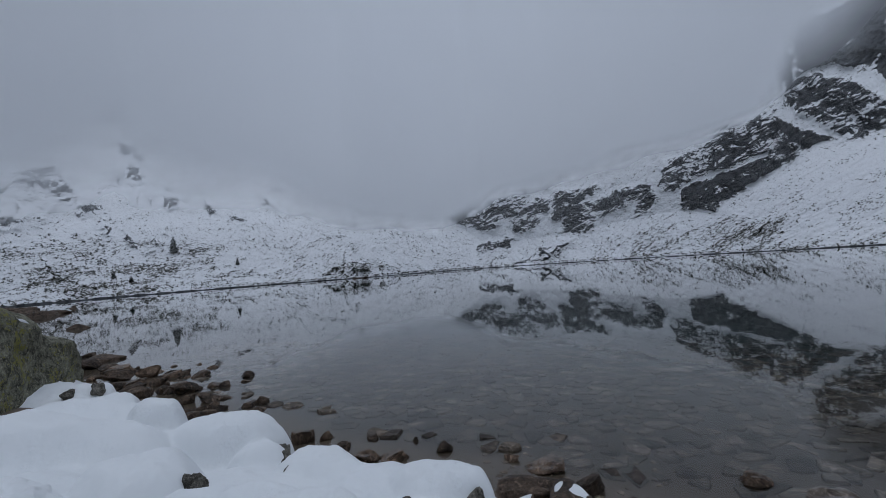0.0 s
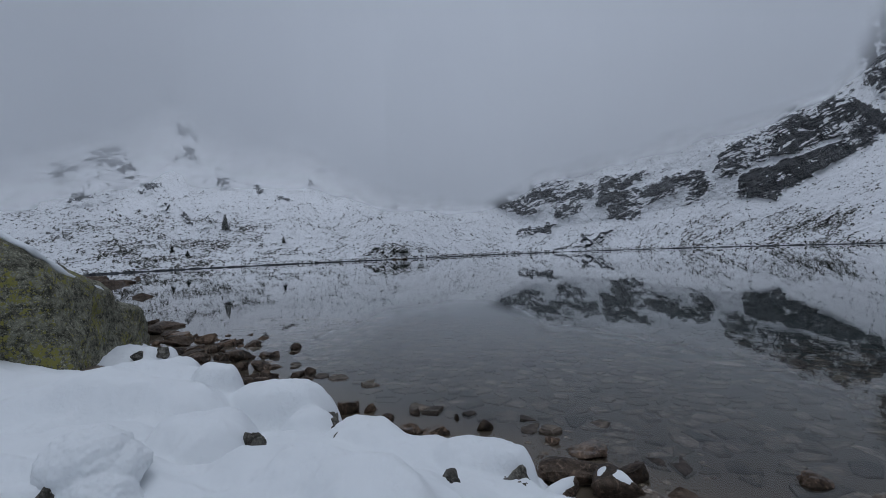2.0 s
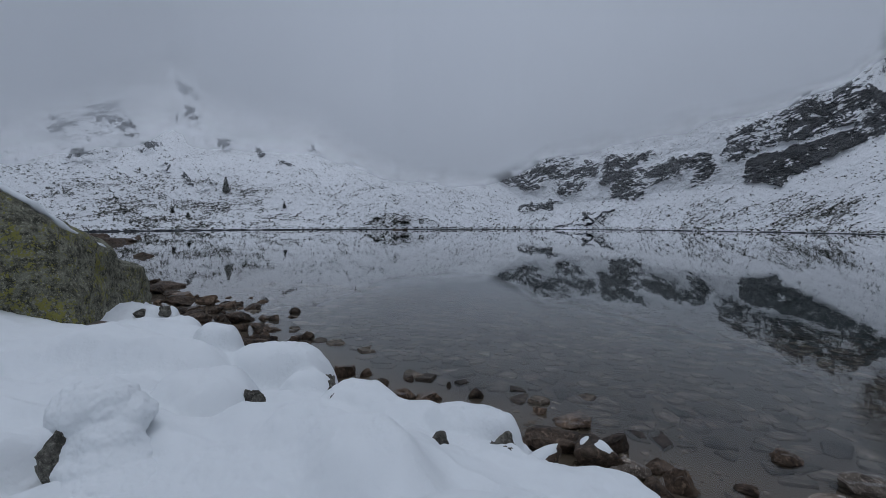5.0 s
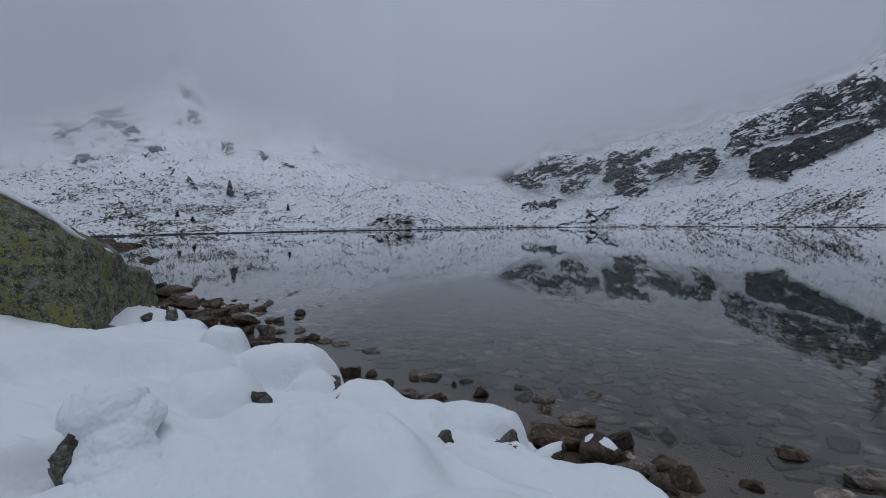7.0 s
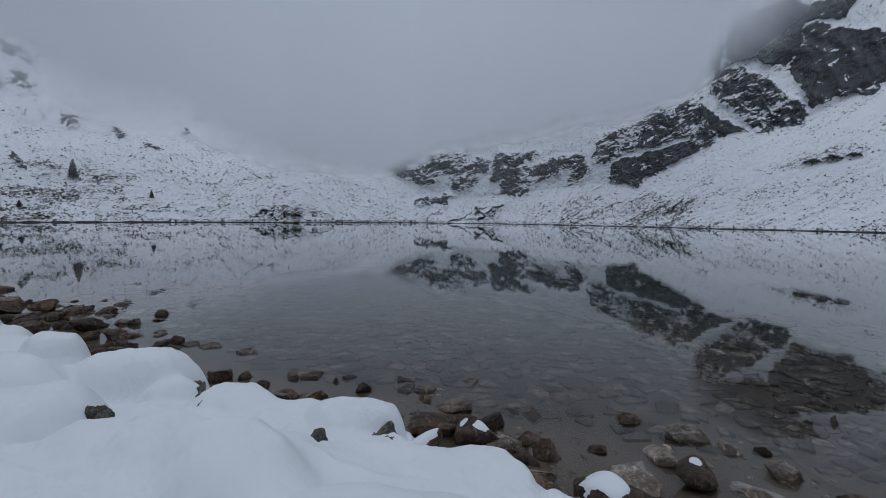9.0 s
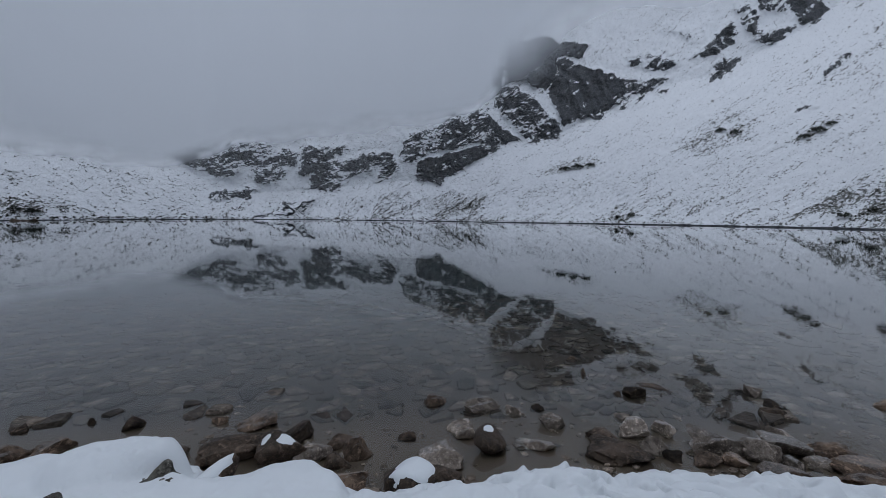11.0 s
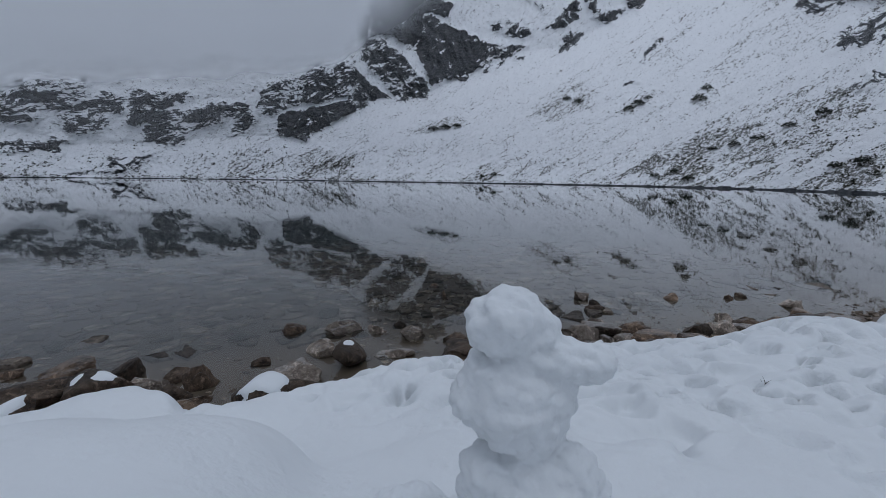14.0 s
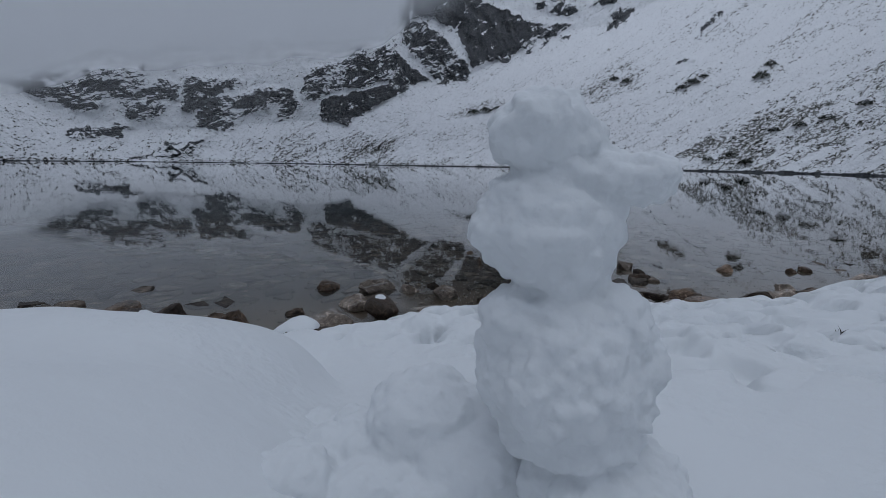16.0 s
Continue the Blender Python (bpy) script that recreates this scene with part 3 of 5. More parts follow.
CRAGS_WEST_B = [
    (0.66, [(-33.7, 9.5), (-32.1, 9.9), (-31.8, 8.8), (-33.1, 8.4)]),
    (0.8, [(-29.4, 9.1), (-28.0, 8.0), (-28.7, 7.7)]),
    (0.8, [(-23.1, 10.3), (-21.3, 8.8), (-22.1, 8.9)]),
    (0.8, [(-38.6, 17.8), (-36.6, 19.1), (-36.5, 17.7), (-38.0, 17.3)]),
    (0.6, [(-35.0, 16.2), (-33.9, 15.5), (-34.4, 14.5)]),
    (0.7, [(-21.7, 11.4), (-20.3, 11.1), (-20.7, 10.5)]),
    (0.8, [(-26.2, 7.3), (-24.9, 7.2), (-25.6, 6.9)]),
    (0.9, [(-37.0, 6.2), (-35.8, 3.9), (-36.3, 4.0), (-36.8, 5.0)]),
    (0.7, [(-35.5, 3.7), (-33.4, 6.2), (-33.3, 5.8), (-35.0, 3.6)]),
]
# snow lying on the broad ledges and in the gullies between the crags
LEDGES = [
    [(29.6, 7.0), (31.3, 7.9), (34.3, 8.7), (38.0, 9.6), (38.2, 9.1), (34.3, 8.3), (31.3, 7.4)],
    [(41.0, 16.5), (43.7, 16.4), (46.3, 15.7), (47.9, 12.6), (48.7, 11.2), (46.9, 12.7), (45.2, 14.4), (43.1, 15.8)],
    [(39.3, 14.0), (40.8, 12.6), (42.2, 11.4), (44.3, 9.6), (43.5, 9.7), (40.0, 12.1)],
    [(47.5, 19.3), (51.2, 18.6), (56.0, 16.4), (54.9, 16.6), (51.3, 17.9), (48.5, 18.8)],
    [(26.8, 10.7), (27.7, 8.6), (27.3, 6.6), (26.7, 8.6)],
]
CRAGS = CRAGS_FAR + CRAGS_FAR_B + CRAGS_CLIFF + CRAGS_CLIFF_B + CRAGS_WALL + CRAGS_WALL_B + CRAGS_HIGH + CRAGS_EAST + CRAGS_WEST + CRAGS_WEST_B
# scrub: azimuth, elevation, half width, half height, tilt, strength
SCRUB = [(65.2, 8.9, 3.4, 1.9, 20.0, 1.0), (73.6, 8.5, 2.1, 0.8, 30.0, 1.0), (80.7, 9.0, 1.4, 1.2, 0, 1.0), (82.5, 3.7, 3.9, 2.3, 20.0, 1.0), (87.8, 3.5, 4.1, 1.5, 30.0, 1.0), (91.5, 5.8, 3.1, 2.4, 20.0, 1.0), (93.9, 0.7, 1.9, 1.3, 20.0, 1.0), (50.1, 6.4, 3.4, 0.9, 10.0, 1.0), (56.2, 0.3, 1.9, 1.0, 0.0, 1.0), (77.7, 1.6, 3.5, 2.2, 0.0, 0.8), (-38.6, 2.5, 10.8, 2.9, 0.0, 0.8), (-12.3, 0.2, 3.5, 0.8, 0.0, 0.7), (28.5, 1.0, 10.4, 1.9, 0.0, 0.5)]


def field(list_, az, el, rag):
    total = np.zeros(az.shape)
    for a0, e0, wa, we, tilt, strength in list_:
        c, s = math.cos(radians(tilt)), math.sin(radians(tilt))
        da, de = (az - a0) * np.cos(np.radians(el)), el - e0
        u, v = (da * c + de * s) / wa, (-da * s + de * c) / we
        q = np.sqrt(u * u + v * v) + rag
        total = np.maximum(total, strength * step(q, 1.25, 0.75))
    return total


def outline_gap(outline, x, y):
    """Distance to an outline, negative inside it."""
    o = np.array(outline)
    gap, inside = np.full(x.shape, 9.0), np.zeros(x.shape, bool)
    for (ax, ay), (bx, by) in zip(o, np.roll(o, -1, 0)):
        ux, uy = bx - ax, by - ay
        t = np.clip(((x - ax) * ux + (y - ay) * uy) / (ux * ux + uy * uy + 1e-9), 0, 1)
        gap = np.minimum(gap, np.hypot(x - ax - t * ux, y - ay - t * uy))
        if ay != by:
            inside ^= ((ay > y) != (by > y)) & (x < ax + (y - ay) * ux / uy)
    return np.where(inside, -gap, gap)


def crag_field(az, el):
    """How bare the rock is: inside the outlines of the crags, with ragged edges."""
    na, ne = fbm(az * 0.8, el * 0.8, 91, 5, 0.66) - 0.5, fbm(az * 0.8 + 31, el * 0.8, 95, 5, 0.66) - 0.5
    total = np.zeros(az.shape)
    for strength, outline in CRAGS:
        o = np.array(outline)
        sheer = strength > 0.87
        wa, we = az + (1.3 if sheer else 1.8) * na, el + (1.0 if sheer else 1.4) * ne
        near = (wa > o[:, 0].min() - 1) & (wa < o[:, 0].max() + 1) & (we > o[:, 1].min() - 1) & (we < o[:, 1].max() + 1)
        total[near] = np.maximum(total[near], strength * step(outline_gap(o, wa[near], we[near]), 0.2 if sheer else 0.7, -0.1 if sheer else -0.45))
    for outline in LEDGES:
        o = np.array(outline)
        wa, we = az + 1.2 * na, el + 1.0 * ne
        near = (wa > o[:, 0].min() - 1) & (wa < o[:, 0].max() + 1) & (we > o[:, 1].min() - 1) & (we < o[:, 1].max() + 1)
        total[near] *= 0.25 + 0.75 * step(outline_gap(o, wa[near], we[near]), -0.12, 0.16)
    return total


def slope_grain(az, el):
    """Coordinates along and across the furrows of the open slopes."""
    tilt = np.radians(np.interp(az, [-60, -20, -8, 4, 12, 25, 104], [2, -4, -28, -12, 18, 28, 30]))
    return az * np.cos(tilt) + el * np.sin(tilt), -az * np.sin(tilt) + el * np.cos(tilt)


def growth(az, el, scrub):
    """How thickly stones and tufts stick out of the snow of the open slopes."""
    s, c = slope_grain(az, el)
    run = step(fbm(s * 0.30, c * 1.1, 301, 4, 0.6), 0.42, 0.62)
    streak = step(fbm(s * 0.20, c * 2.0, 321, 4, 0.62), 0.52, 0.62)
    low = np.interp(az, [-60, -48, -20, -8, 2, 8, 25, 38, 55, 70, 80, 90, 104], [0.7, 0.72, 0.62, 0.5, 0.35, 0.45, 0.58, 0.75, 0.65, 0.75, 0.95, 1.1, 1.2])
    fall = np.interp(el, [-1.2, 0.5, 2.5, 5, 8, 14, 22], [1.15, 1.0, 0.8, 0.65, 0.55, 0.55, 0.55])
    return np.clip(low * fall * (0.04 + 0.68 * run + 0.5 * streak) + 0.4 * scrub, 0, 1.0)


def mountain_surface(az, u):
    """Points of the slopes for azimuths and heights u (0 at the far shore, 1 at the skyline)."""
    t = np.array(RANGE)
    shore, brk, top = (np.interp(az, t[:, 0], t[:, n]) for n in (1, 2, 3))
    h = 2.38
    el0 = -np.degrees(np.arctan(h / shore))
    jag = (fbm(az * 0.45, az * 0 + 3, 7, 5, 0.6) - 0.5) * 1.6
    el = el0 + (top + jag * step(az, -2, 6) - el0) * u
    te, tb = np.tan(np.radians(el)), np.tan(np.radians(np.minimum(brk, el)))
    g1, g2 = 0.62, 1.7
    r = (g1 * shore + h) / (g1 - tb)
    rough = fbm(az * 0.5, el * 0.5, 11, 5, 0.55)
    r_cliff = r * (g2 - tb) / (g2 - te)
    r = np.where(el > brk, r_cliff, r)
    rock = crag_field(az, el)
    rag = (fbm(az * 0.9, el * 1.1, 91, 4, 0.6) - 0.5) * 1.1
    scrub = field(SCRUB, az, el, rag)
    # gullies, buttresses and ledges on the crags
    warp = 1.6 * fbm(az * 0.5, el * 0.5, 101, 3, 0.6)
    body, wall = np.clip(rock * 1.2, 0, 1) * step(el - el0, 0.25, 1.0), 1 - 0.5 * step(rock, 0.8, 0.95)
    lean = az + 0.45 * el
    along, across = az * 0.93 + el * 0.37, el * 0.93 - az * 0.37
    crest = 1 - np.abs(2 * fbm(lean * 0.42 + 0.5 * warp, el * 0.2, 111, 4, 0.5) - 1)
    ledge = 1 - np.abs(2 * fbm(along * 0.6, across * 2.2 + warp, 131, 4, 0.6) - 1)
    facet = 1 - np.abs(2 * fbm(az * 1.0 + el * 0.55 + warp, el * 0.8 - az * 0.5 + warp, 133, 4, 0.55) - 1)
    chips = 1 - np.abs(2 * fbm(az * 2.3 + el * 1.2 + warp, el * 1.9 - az * 0.9, 141, 4, 0.6) - 1)
    grit = 1 - np.abs(2 * fbm(az * 5.0 + el, el * 4.4 - az, 143, 3, 0.6) - 1)
    cut = -0.030 * (crest - 0.6) - 0.010 * wall * (ledge - 0.6) - 0.008 * wall * (facet - 0.6) - 0.006 * (chips - 0.6) - 0.004 * (grit - 0.6) - 0.003
    r = r * (1 + body * cut + 0.012 * (rough - 0.5))
    # furrows that run down the open slopes aslant
    s, c = slope_grain(az, el)
    furrow = 1 - np.abs(2 * fbm(s * 0.22, c * 1.5, 171, 4, 0.6) - 1)
    r = r * (1 - (0.002 + 0.004 * step(az, 28, 42)) * (furrow - 0.6) * (1 - body) * step(el - el0, 0.3, 1.5) * step(brk + 3 - el, 0, 3))
    r = r * (1 + 0.004 * (fbm(az * 3, el * 3, 121, 4, 0.6) - 0.5))
    r = np.where(u <= 0, shore - 4, r)
    z = h + r * np.tan(np.radians(el))
    z = np.where(u <= 0, -3, z)
    x, y = polar(az, r)
    wet = 1.5 * step(z / (np.interp(az, [-60, -40, -10, 35, 60, 80, 104], [0.25, 0.3, 0.14, 0.17, 0.25, 0.36, 0.42]) * (0.3 + 1.4 * fbm(az * 1.5, el * 0, 77, 3))), 1.2, 0.8)
    return x, y, z, np.maximum(rock, wet), scrub, el


def build_mountains():
    az = np.concatenate([np.arange(-56, 104, 0.115), np.arange(104, 180, 2), np.arange(-180, -56, 2)])
    u = np.concatenate([[-0.02, 0.0005], np.linspace(0.002, 1, 300)])
    a, uu = np.meshgrid(az, u)
    x, y, z, rock, scrub, el = mountain_surface(a, uu)
    # behind the skyline the ground falls away
    x = np.vstack([x, (x[-1] - HUB[0]) * 1.5 + HUB[0]])
    y = np.vstack([y, (y[-1] - HUB[1]) * 1.5 + HUB[1]])
    z = np.vstack([z, z[-1] * 0.6])
    along, across = slope_grain(a, el)
    fields = {"rock": rock, "growth": growth(a, el, scrub), "azimuth": a, "elevation": el, "along": along, "across": across}
    ob = grid_mesh("mountain_slope", x, y, z, MOUNTAIN, {key: np.vstack([val, val[-1]]) for key, val in fields.items()})
    return tagged(ob, "steep snowy mountain sides with dark rocky crags", "mountain", kind="structure")


def build_water():
    az = np.arange(0, 360, 3.0)
    r = np.array([0.5, 3, 8, 20, 60, 160.0])
    a, rr = np.meshgrid(az, r)
    x, y = polar(a, rr)
    ob = grid_mesh("water", x, y, x * 0, WATER)
    ob.visible_shadow = False
    return tagged(ob, "still clear lake water mirroring the slopes", "lake", kind="structure")


# Mist: azimuth, elevation at which it begins, elevation at which it closes
VEIL = [(-180, 5, 14), (-60, 1, 11.5), (-51, 1.8, 12.5), (-47, 2.2, 14), (-42.7, 2.8, 15.5), (-37.7, 4, 20), (-32, 4.6, 16.5), (-25.6, 5, 14.8), (-21.5, 6, 13.3), (-15, 4.8, 10.4), (-7.6, 3.6, 7.8), (0, 3.2, 6.8),
        (3.7, 4.4, 7.8), (7, 6, 9.4), (11, 7.4, 11), (17.6, 8.4, 12), (24, 9, 12.8), (29, 10.2, 13.4), (34, 11.2, 14.2), (37.4, 12.2, 15), (39.3, 13, 17.5), (41, 13.8, 22.5), (43, 14, 23.5), (48.5, 17, 29), (55, 19, 30), (64, 19.5, 29), (71, 20, 30), (95, 20, 40), (180, 5, 14)]


def build_mist():
    t = np.array(VEIL)
    az = np.arange(-180, 180, 0.8)
    el = np.concatenate([np.linspace(-0.8, 40, 90), np.linspace(41, 60, 10)])
    a, e = np.meshgrid(az, el)
    lo, hi = np.interp(a, t[:, 0], t[:, 1]), np.interp(a, t[:, 0], t[:, 2])
    # thin haze before the far slopes, put into the sheet's opacity
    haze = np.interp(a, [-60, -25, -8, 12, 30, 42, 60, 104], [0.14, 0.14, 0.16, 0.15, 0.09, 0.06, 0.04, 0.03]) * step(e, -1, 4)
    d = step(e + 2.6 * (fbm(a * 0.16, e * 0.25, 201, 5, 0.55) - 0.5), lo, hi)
    # it stands upright before the slopes
    g = np.array(RANGE)
    r = 0.92 * np.interp(a, g[:, 0], g[:, 1])
    x, y = polar(a, r)
    z = 2.4 + r * np.tan(np.radians(e))
    # the last field darkens the colour to the left for a dimmer sky
    veil = tagged(grid_mesh("mist", x, y, z, MIST, {"veil": np.maximum(d * 0.97, haze), "sky_dim": np.interp(a, [-180, -62, -38, -14, 30, 180], [0.6, 0.95, 0.7, 0.14, 0.0, 0.6])}), "grey mist hanging over the slopes", "mist", kind="structure")
    return veil


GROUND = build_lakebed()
build_snow()
build_mountains()
build_water()
build_mist()


# ---- stones ----
def stone_bmesh(seed, size, cuts=7, subdiv=3, rough=0.16):
    """A broken, slightly worn stone of that size (x, y, z), centred on its middle."""
    rng = random.Random(seed)
    bm = bmesh.new()
    bmesh.ops.create_icosphere(bm, subdivisions=subdiv, radius=1.0)
    planes = []
    for _ in range(cuts):
        n = Vector((rng.gauss(0, 1), rng.gauss(0, 1), rng.gauss(0, 0.8))).normalized()
        planes.append((n, rng.uniform(0.36, 0.74)))
    off = Vector((rng.uniform(-50, 50), rng.uniform(-50, 50), rng.uniform(-50, 50)))
    for v in bm.verts:
        p = v.co.copy()
        for n, d in planes:
            over = p.dot(n) - d
            if over > 0:
                p -= n * over * 0.86
        p *= 1 + rough * noise.fractal(v.co * 1.3 + off, 0.8, 2.0, 5)
        v.co = p
    lo = [min(v.co[i] for v in bm.verts) for i in range(3)]
    hi = [max(v.co[i] for v in bm.verts) for i in range(3)]
    for v in bm.verts:
        v.co = Vector([((v.co[i] - lo[i]) / (hi[i] - lo[i]) - 0.5) * size[i] for i in range(3)])
    return bm


def lump_ball(bm, x, y, z, rx, ry, rz, seed, rough=0.07):
    made = bmesh.ops.create_icosphere(bm, subdivisions=5, radius=1.0)["verts"]
    off = Vector((seed * 3.1, seed * 1.7, 0))
    for v in made:
        k = 1 + rough * noise.fractal(v.co * 1.7 + off, 0.9, 2, 3) + 0.5 * rough * noise.fractal(v.co * 5 + off, 0.9, 2, 4)
        v.co = Vector((x + rx * k * v.co.x, y + ry * k * v.co.y, z + rz * k * v.co.z))


def bed_at(x, y):
    return float(bed_height(np.array([float(x)]), np.array([float(y)]))[0][0])


def snow_at(x, y):
    return float(snow_height(np.array([float(x)]), np.array([float(y)]))[0][0])


def lay_stone(seed, x, y, wide, high, mats, labels, group, name="stone", low=None, detail=4):
    rng = random.Random(seed * 7 + 3)
    foot = bed_at(x, y) - 0.06 if low is None else low
    top = max(0.02, bed_at(x, y)) + 0.85 * high
    mat = rng.choice(mats)
    size = (wide * 1.05, wide * rng.uniform(0.5, 0.85), top - foot)
    me = soft_mesh(stone_bmesh(seed, size, rng.randint(8, 12), detail, 0.2), mat, name)
    me.set_sharp_from_angle(angle=radians(44))
    ob = new(name, me)
    away = math.degrees(math.atan2(y - HUB[1], x - HUB[0])) - 90
    ob.matrix_world = pose(x, y, (top + foot) / 2, rng.uniform(-8, 8), rng.uniform(-8, 8), away + rng.uniform(-22, 22))
    return tagged(ob, labels[mat.name], "stone", group)


STONE_LABELS = {
    "wet_brown_stone": "wet brown stone lying in the shallow lake water",
    "pale_granite_stone": "pale grey granite stone at the edge of the lake",
    "dark_wet_stone": "dark wet stone standing out of the shallow water",
    "lichen_rock": "grey rock spotted with yellow-green lichen on the shore",
}
# x, y, width, height above the water
COVE = [(-10.65, 13.1, 0.65, 0.32), (-8.44, 11.34, 0.83, 0.35), (-7.76, 11.61, 0.54, 0.32), (-6.93, 11.33, 0.47, 0.19), (-5.63, 9.73, 0.66, 0.27),
        (-4.62, 8.98, 0.58, 0.17), (-5.19, 10.1, 0.4, 0.11), (-4.85, 10.87, 0.36, 0.14), (-6.21, 11.25, 0.47, 0.13), (-6.5, 9.47, 0.6, 0.29),
        (-11.13, 14.42, 1.02, 0.2), (-22.65, 26.77, 1.23, 0.34), (-7.67, 10.21, 0.58, 0.22)]
COVE_SMALL = [(-5.12, 8.91, 0.31, 0.17), (-4.6, 8.05, 0.18, 0.13), (-4.24, 8.06, 0.3, 0.09), (-3.38, 8.17, 0.33, 0.07), (-4.19, 8.32, 0.34, 0.1),
              (-12.55, 15.47, 0.44, 0.15), (-7.42, 10.58, 0.55, 0.2), (-6.83, 10.61, 0.37, 0.18), (-6.19, 9.87, 0.34, 0.15), (-7.0, 10.0, 0.5, 0.2),
              (-6.0, 8.9, 0.4, 0.16), (-8.9, 12.2, 0.6, 0.25), (-9.6, 12.6, 0.5, 0.2), (-7.2, 9.4, 0.5, 0.2), (-5.5, 8.5, 0.35, 0.14)]
BANK = [(-2.02, 6.56, 0.32, 0.21), (-1.71, 6.64, 0.23, 0.1), (-1.33, 6.08, 0.21, 0.16), (-1.02, 6.5, 0.17, 0.05), (-0.97, 5.83, 0.34, 0.14),
        (-0.63, 5.82, 0.34, 0.1), (0.0, 6.0, 0.23, 0.11), (-0.39, 6.32, 0.08, 0.05), (0.3, 5.45, 0.17, 0.03), (0.8, 5.6, 0.19, 0.06),
        (1.14, 5.31, 0.43, 0.10), (0.88, 4.84, 0.7, 0.2), (0.35, 5.0, 0.3, 0.1), (-0.25, 5.5, 0.22, 0.08)]
POINT = [(1.44, 4.77, 0.35, 0.18), (1.48, 4.34, 0.37, 0.17), (1.79, 4.45, 0.27, 0.1), (1.86, 4.13, 0.28, 0.2), (1.64, 4.11, 0.26, 0.1),
         (3.12, 4.73, 0.28, 0.1), (2.43, 4.19, 0.2, 0.05), (3.53, 4.31, 0.43, 0.14), (1.58, 3.7, 0.4, 0.14), (2.02, 3.18, 0.14, 0.14), (2.3, 3.38, 0.40, 0.13)]
SAND_STONES = [(2.48, 3.66, 0.47, 0.18), (2.96, 3.95, 0.31, 0.15), (3.82, 4.03, 0.29, 0.06), (4.1, 3.94, 0.16, 0.05), (3.94, 3.55, 0.3, 0.14),
               (3.5, 3.4, 0.46, 0.04), (4.21, 3.05, 0.39, 0.11), (4.04, 2.76, 0.6, 0.12), (4.55, 2.96, 0.32, 0.18), (4.89, 2.79, 0.26, 0.1),
               (4.44, 2.63, 0.28, 0.15), (4.42, 2.45, 0.18, 0.11)]
HEAP = [(4.97, 2.32, 0.53, 0.19), (4.66, 2.25, 0.27, 0.1), (4.84, 2.1, 0.25, 0.09), (5.15, 2.01, 0.36, 0.2), (5.55, 1.93, 0.46, 0.15),
        (5.22, 1.76, 0.19, 0.12), (5.76, 1.64, 0.41, 0.17), (5.52, 1.65, 0.23, 0.07), (5.74, 1.36, 0.59, 0.14), (5.37, 1.26, 0.46, 0.15),
        (6.03, 1.04, 0.39, 0.23), (5.59, 0.92, 0.42, 0.16)]
HEAP_END = [(6.5, 0.85, 0.41, 0.21), (7.13, 0.83, 0.28, 0.12), (6.96, 0.54, 0.4, 0.16), (6.72, 0.56, 0.41, 0.13), (7.09, 0.31, 0.28, 0.2),
            (7.37, 0.07, 0.35, 0.14), (5.9, 2.09, 0.29, 0.08), (7.85, -0.21, 0.36, 0.14), (5.0, 1.75, 0.43, 0.1), (7.78, -0.38, 0.41, 0.13)]
OFFSHORE = [(6.38, 2.31, 0.28, 0.08), (5.5, 3.55, 0.3, 0.11), (5.31, 3.66, 0.12, 0.03), (5.52, 4.37, 0.13, 0.09), (5.94, 4.95, 0.19, 0.02),
            (6.86, 2.71, 0.22, 0.12), (7.82, 1.64, 0.2, 0.1), (8.47, 0.94, 0.13, 0.05), (8.74, 0.79, 0.21, 0.06), (8.63, 0.17, 0.29, 0.1),
            (8.27, 0.02, 0.36, 0.06), (7.89, -0.02, 0.45, 0.09), (5.97, 3.59, 0.74, 0.0), (6.71, 2.41, 0.25, 0.06)]
seed = 100
for rows, mats, group in ((COVE, [DARK, DARK, STONE], "stones in the cove by the boulder"), (COVE_SMALL, [DARK, DARK, STONE], "stones in the cove by the boulder"),
                          (BANK, [STONE, STONE, DARK], "stones below the snow bank"), (POINT, [STONE, STONE, PALE, DARK], "stones below the snow bank"),
                          (SAND_STONES, [STONE, PALE, DARK, PALE], "stones on the sandy shore"), (HEAP, [STONE, PALE, PALE, DARK], "stones heaped on the shore"),
                          (HEAP_END, [STONE, DARK, PALE], "stones heaped on the shore"), (OFFSHORE, [STONE, DARK, PALE], "stones in the shallows")):
    for x, y, wide, high in rows:
        seed += 1
        lay_stone(seed, x, y, wide, high, mats, STONE_LABELS, group)

# smaller stones strewn between the larger ones of the cove
strew = random.Random(77)
placed = 0
while placed < 46:
    x = strew.uniform(-9.5, -3.2)
    y = strew.uniform(7.2, 13.0)
    d = float(shore_distance(np.array([x]), np.array([y]))[0])
    if -2.3 < d < -0.05 and strew.random() < 1.05 + 0.42 * d:
        seed += 1
        placed += 1
        lay_stone(seed, x, y, strew.uniform(0.14, 0.38), strew.uniform(0.03, 0.13), [DARK, DARK, STONE], STONE_LABELS, "stones in the cove by the boulder", detail=3)

for n, (az, r, wide, high) in enumerate([(-44.6, 62, 3.6, 0.9), (-43.8, 58, 3.0, 0.7), (-42.9, 61, 3.2, 0.5), (-45.5, 66, 4.0, 1.0), (-41.6, 74, 2.2, 0.4), (-10.9, 127, 2.4, 0.6), (-12.0, 127, 2.0, 0.45), (-11.4, 126, 1.6, 0.4)]):
    seed += 1
    x, y = polar(az, r)
    lay_stone(seed, float(x), float(y), wide, high, [DARK], STONE_LABELS, "dark rocks on the far shore", low=-1.0)

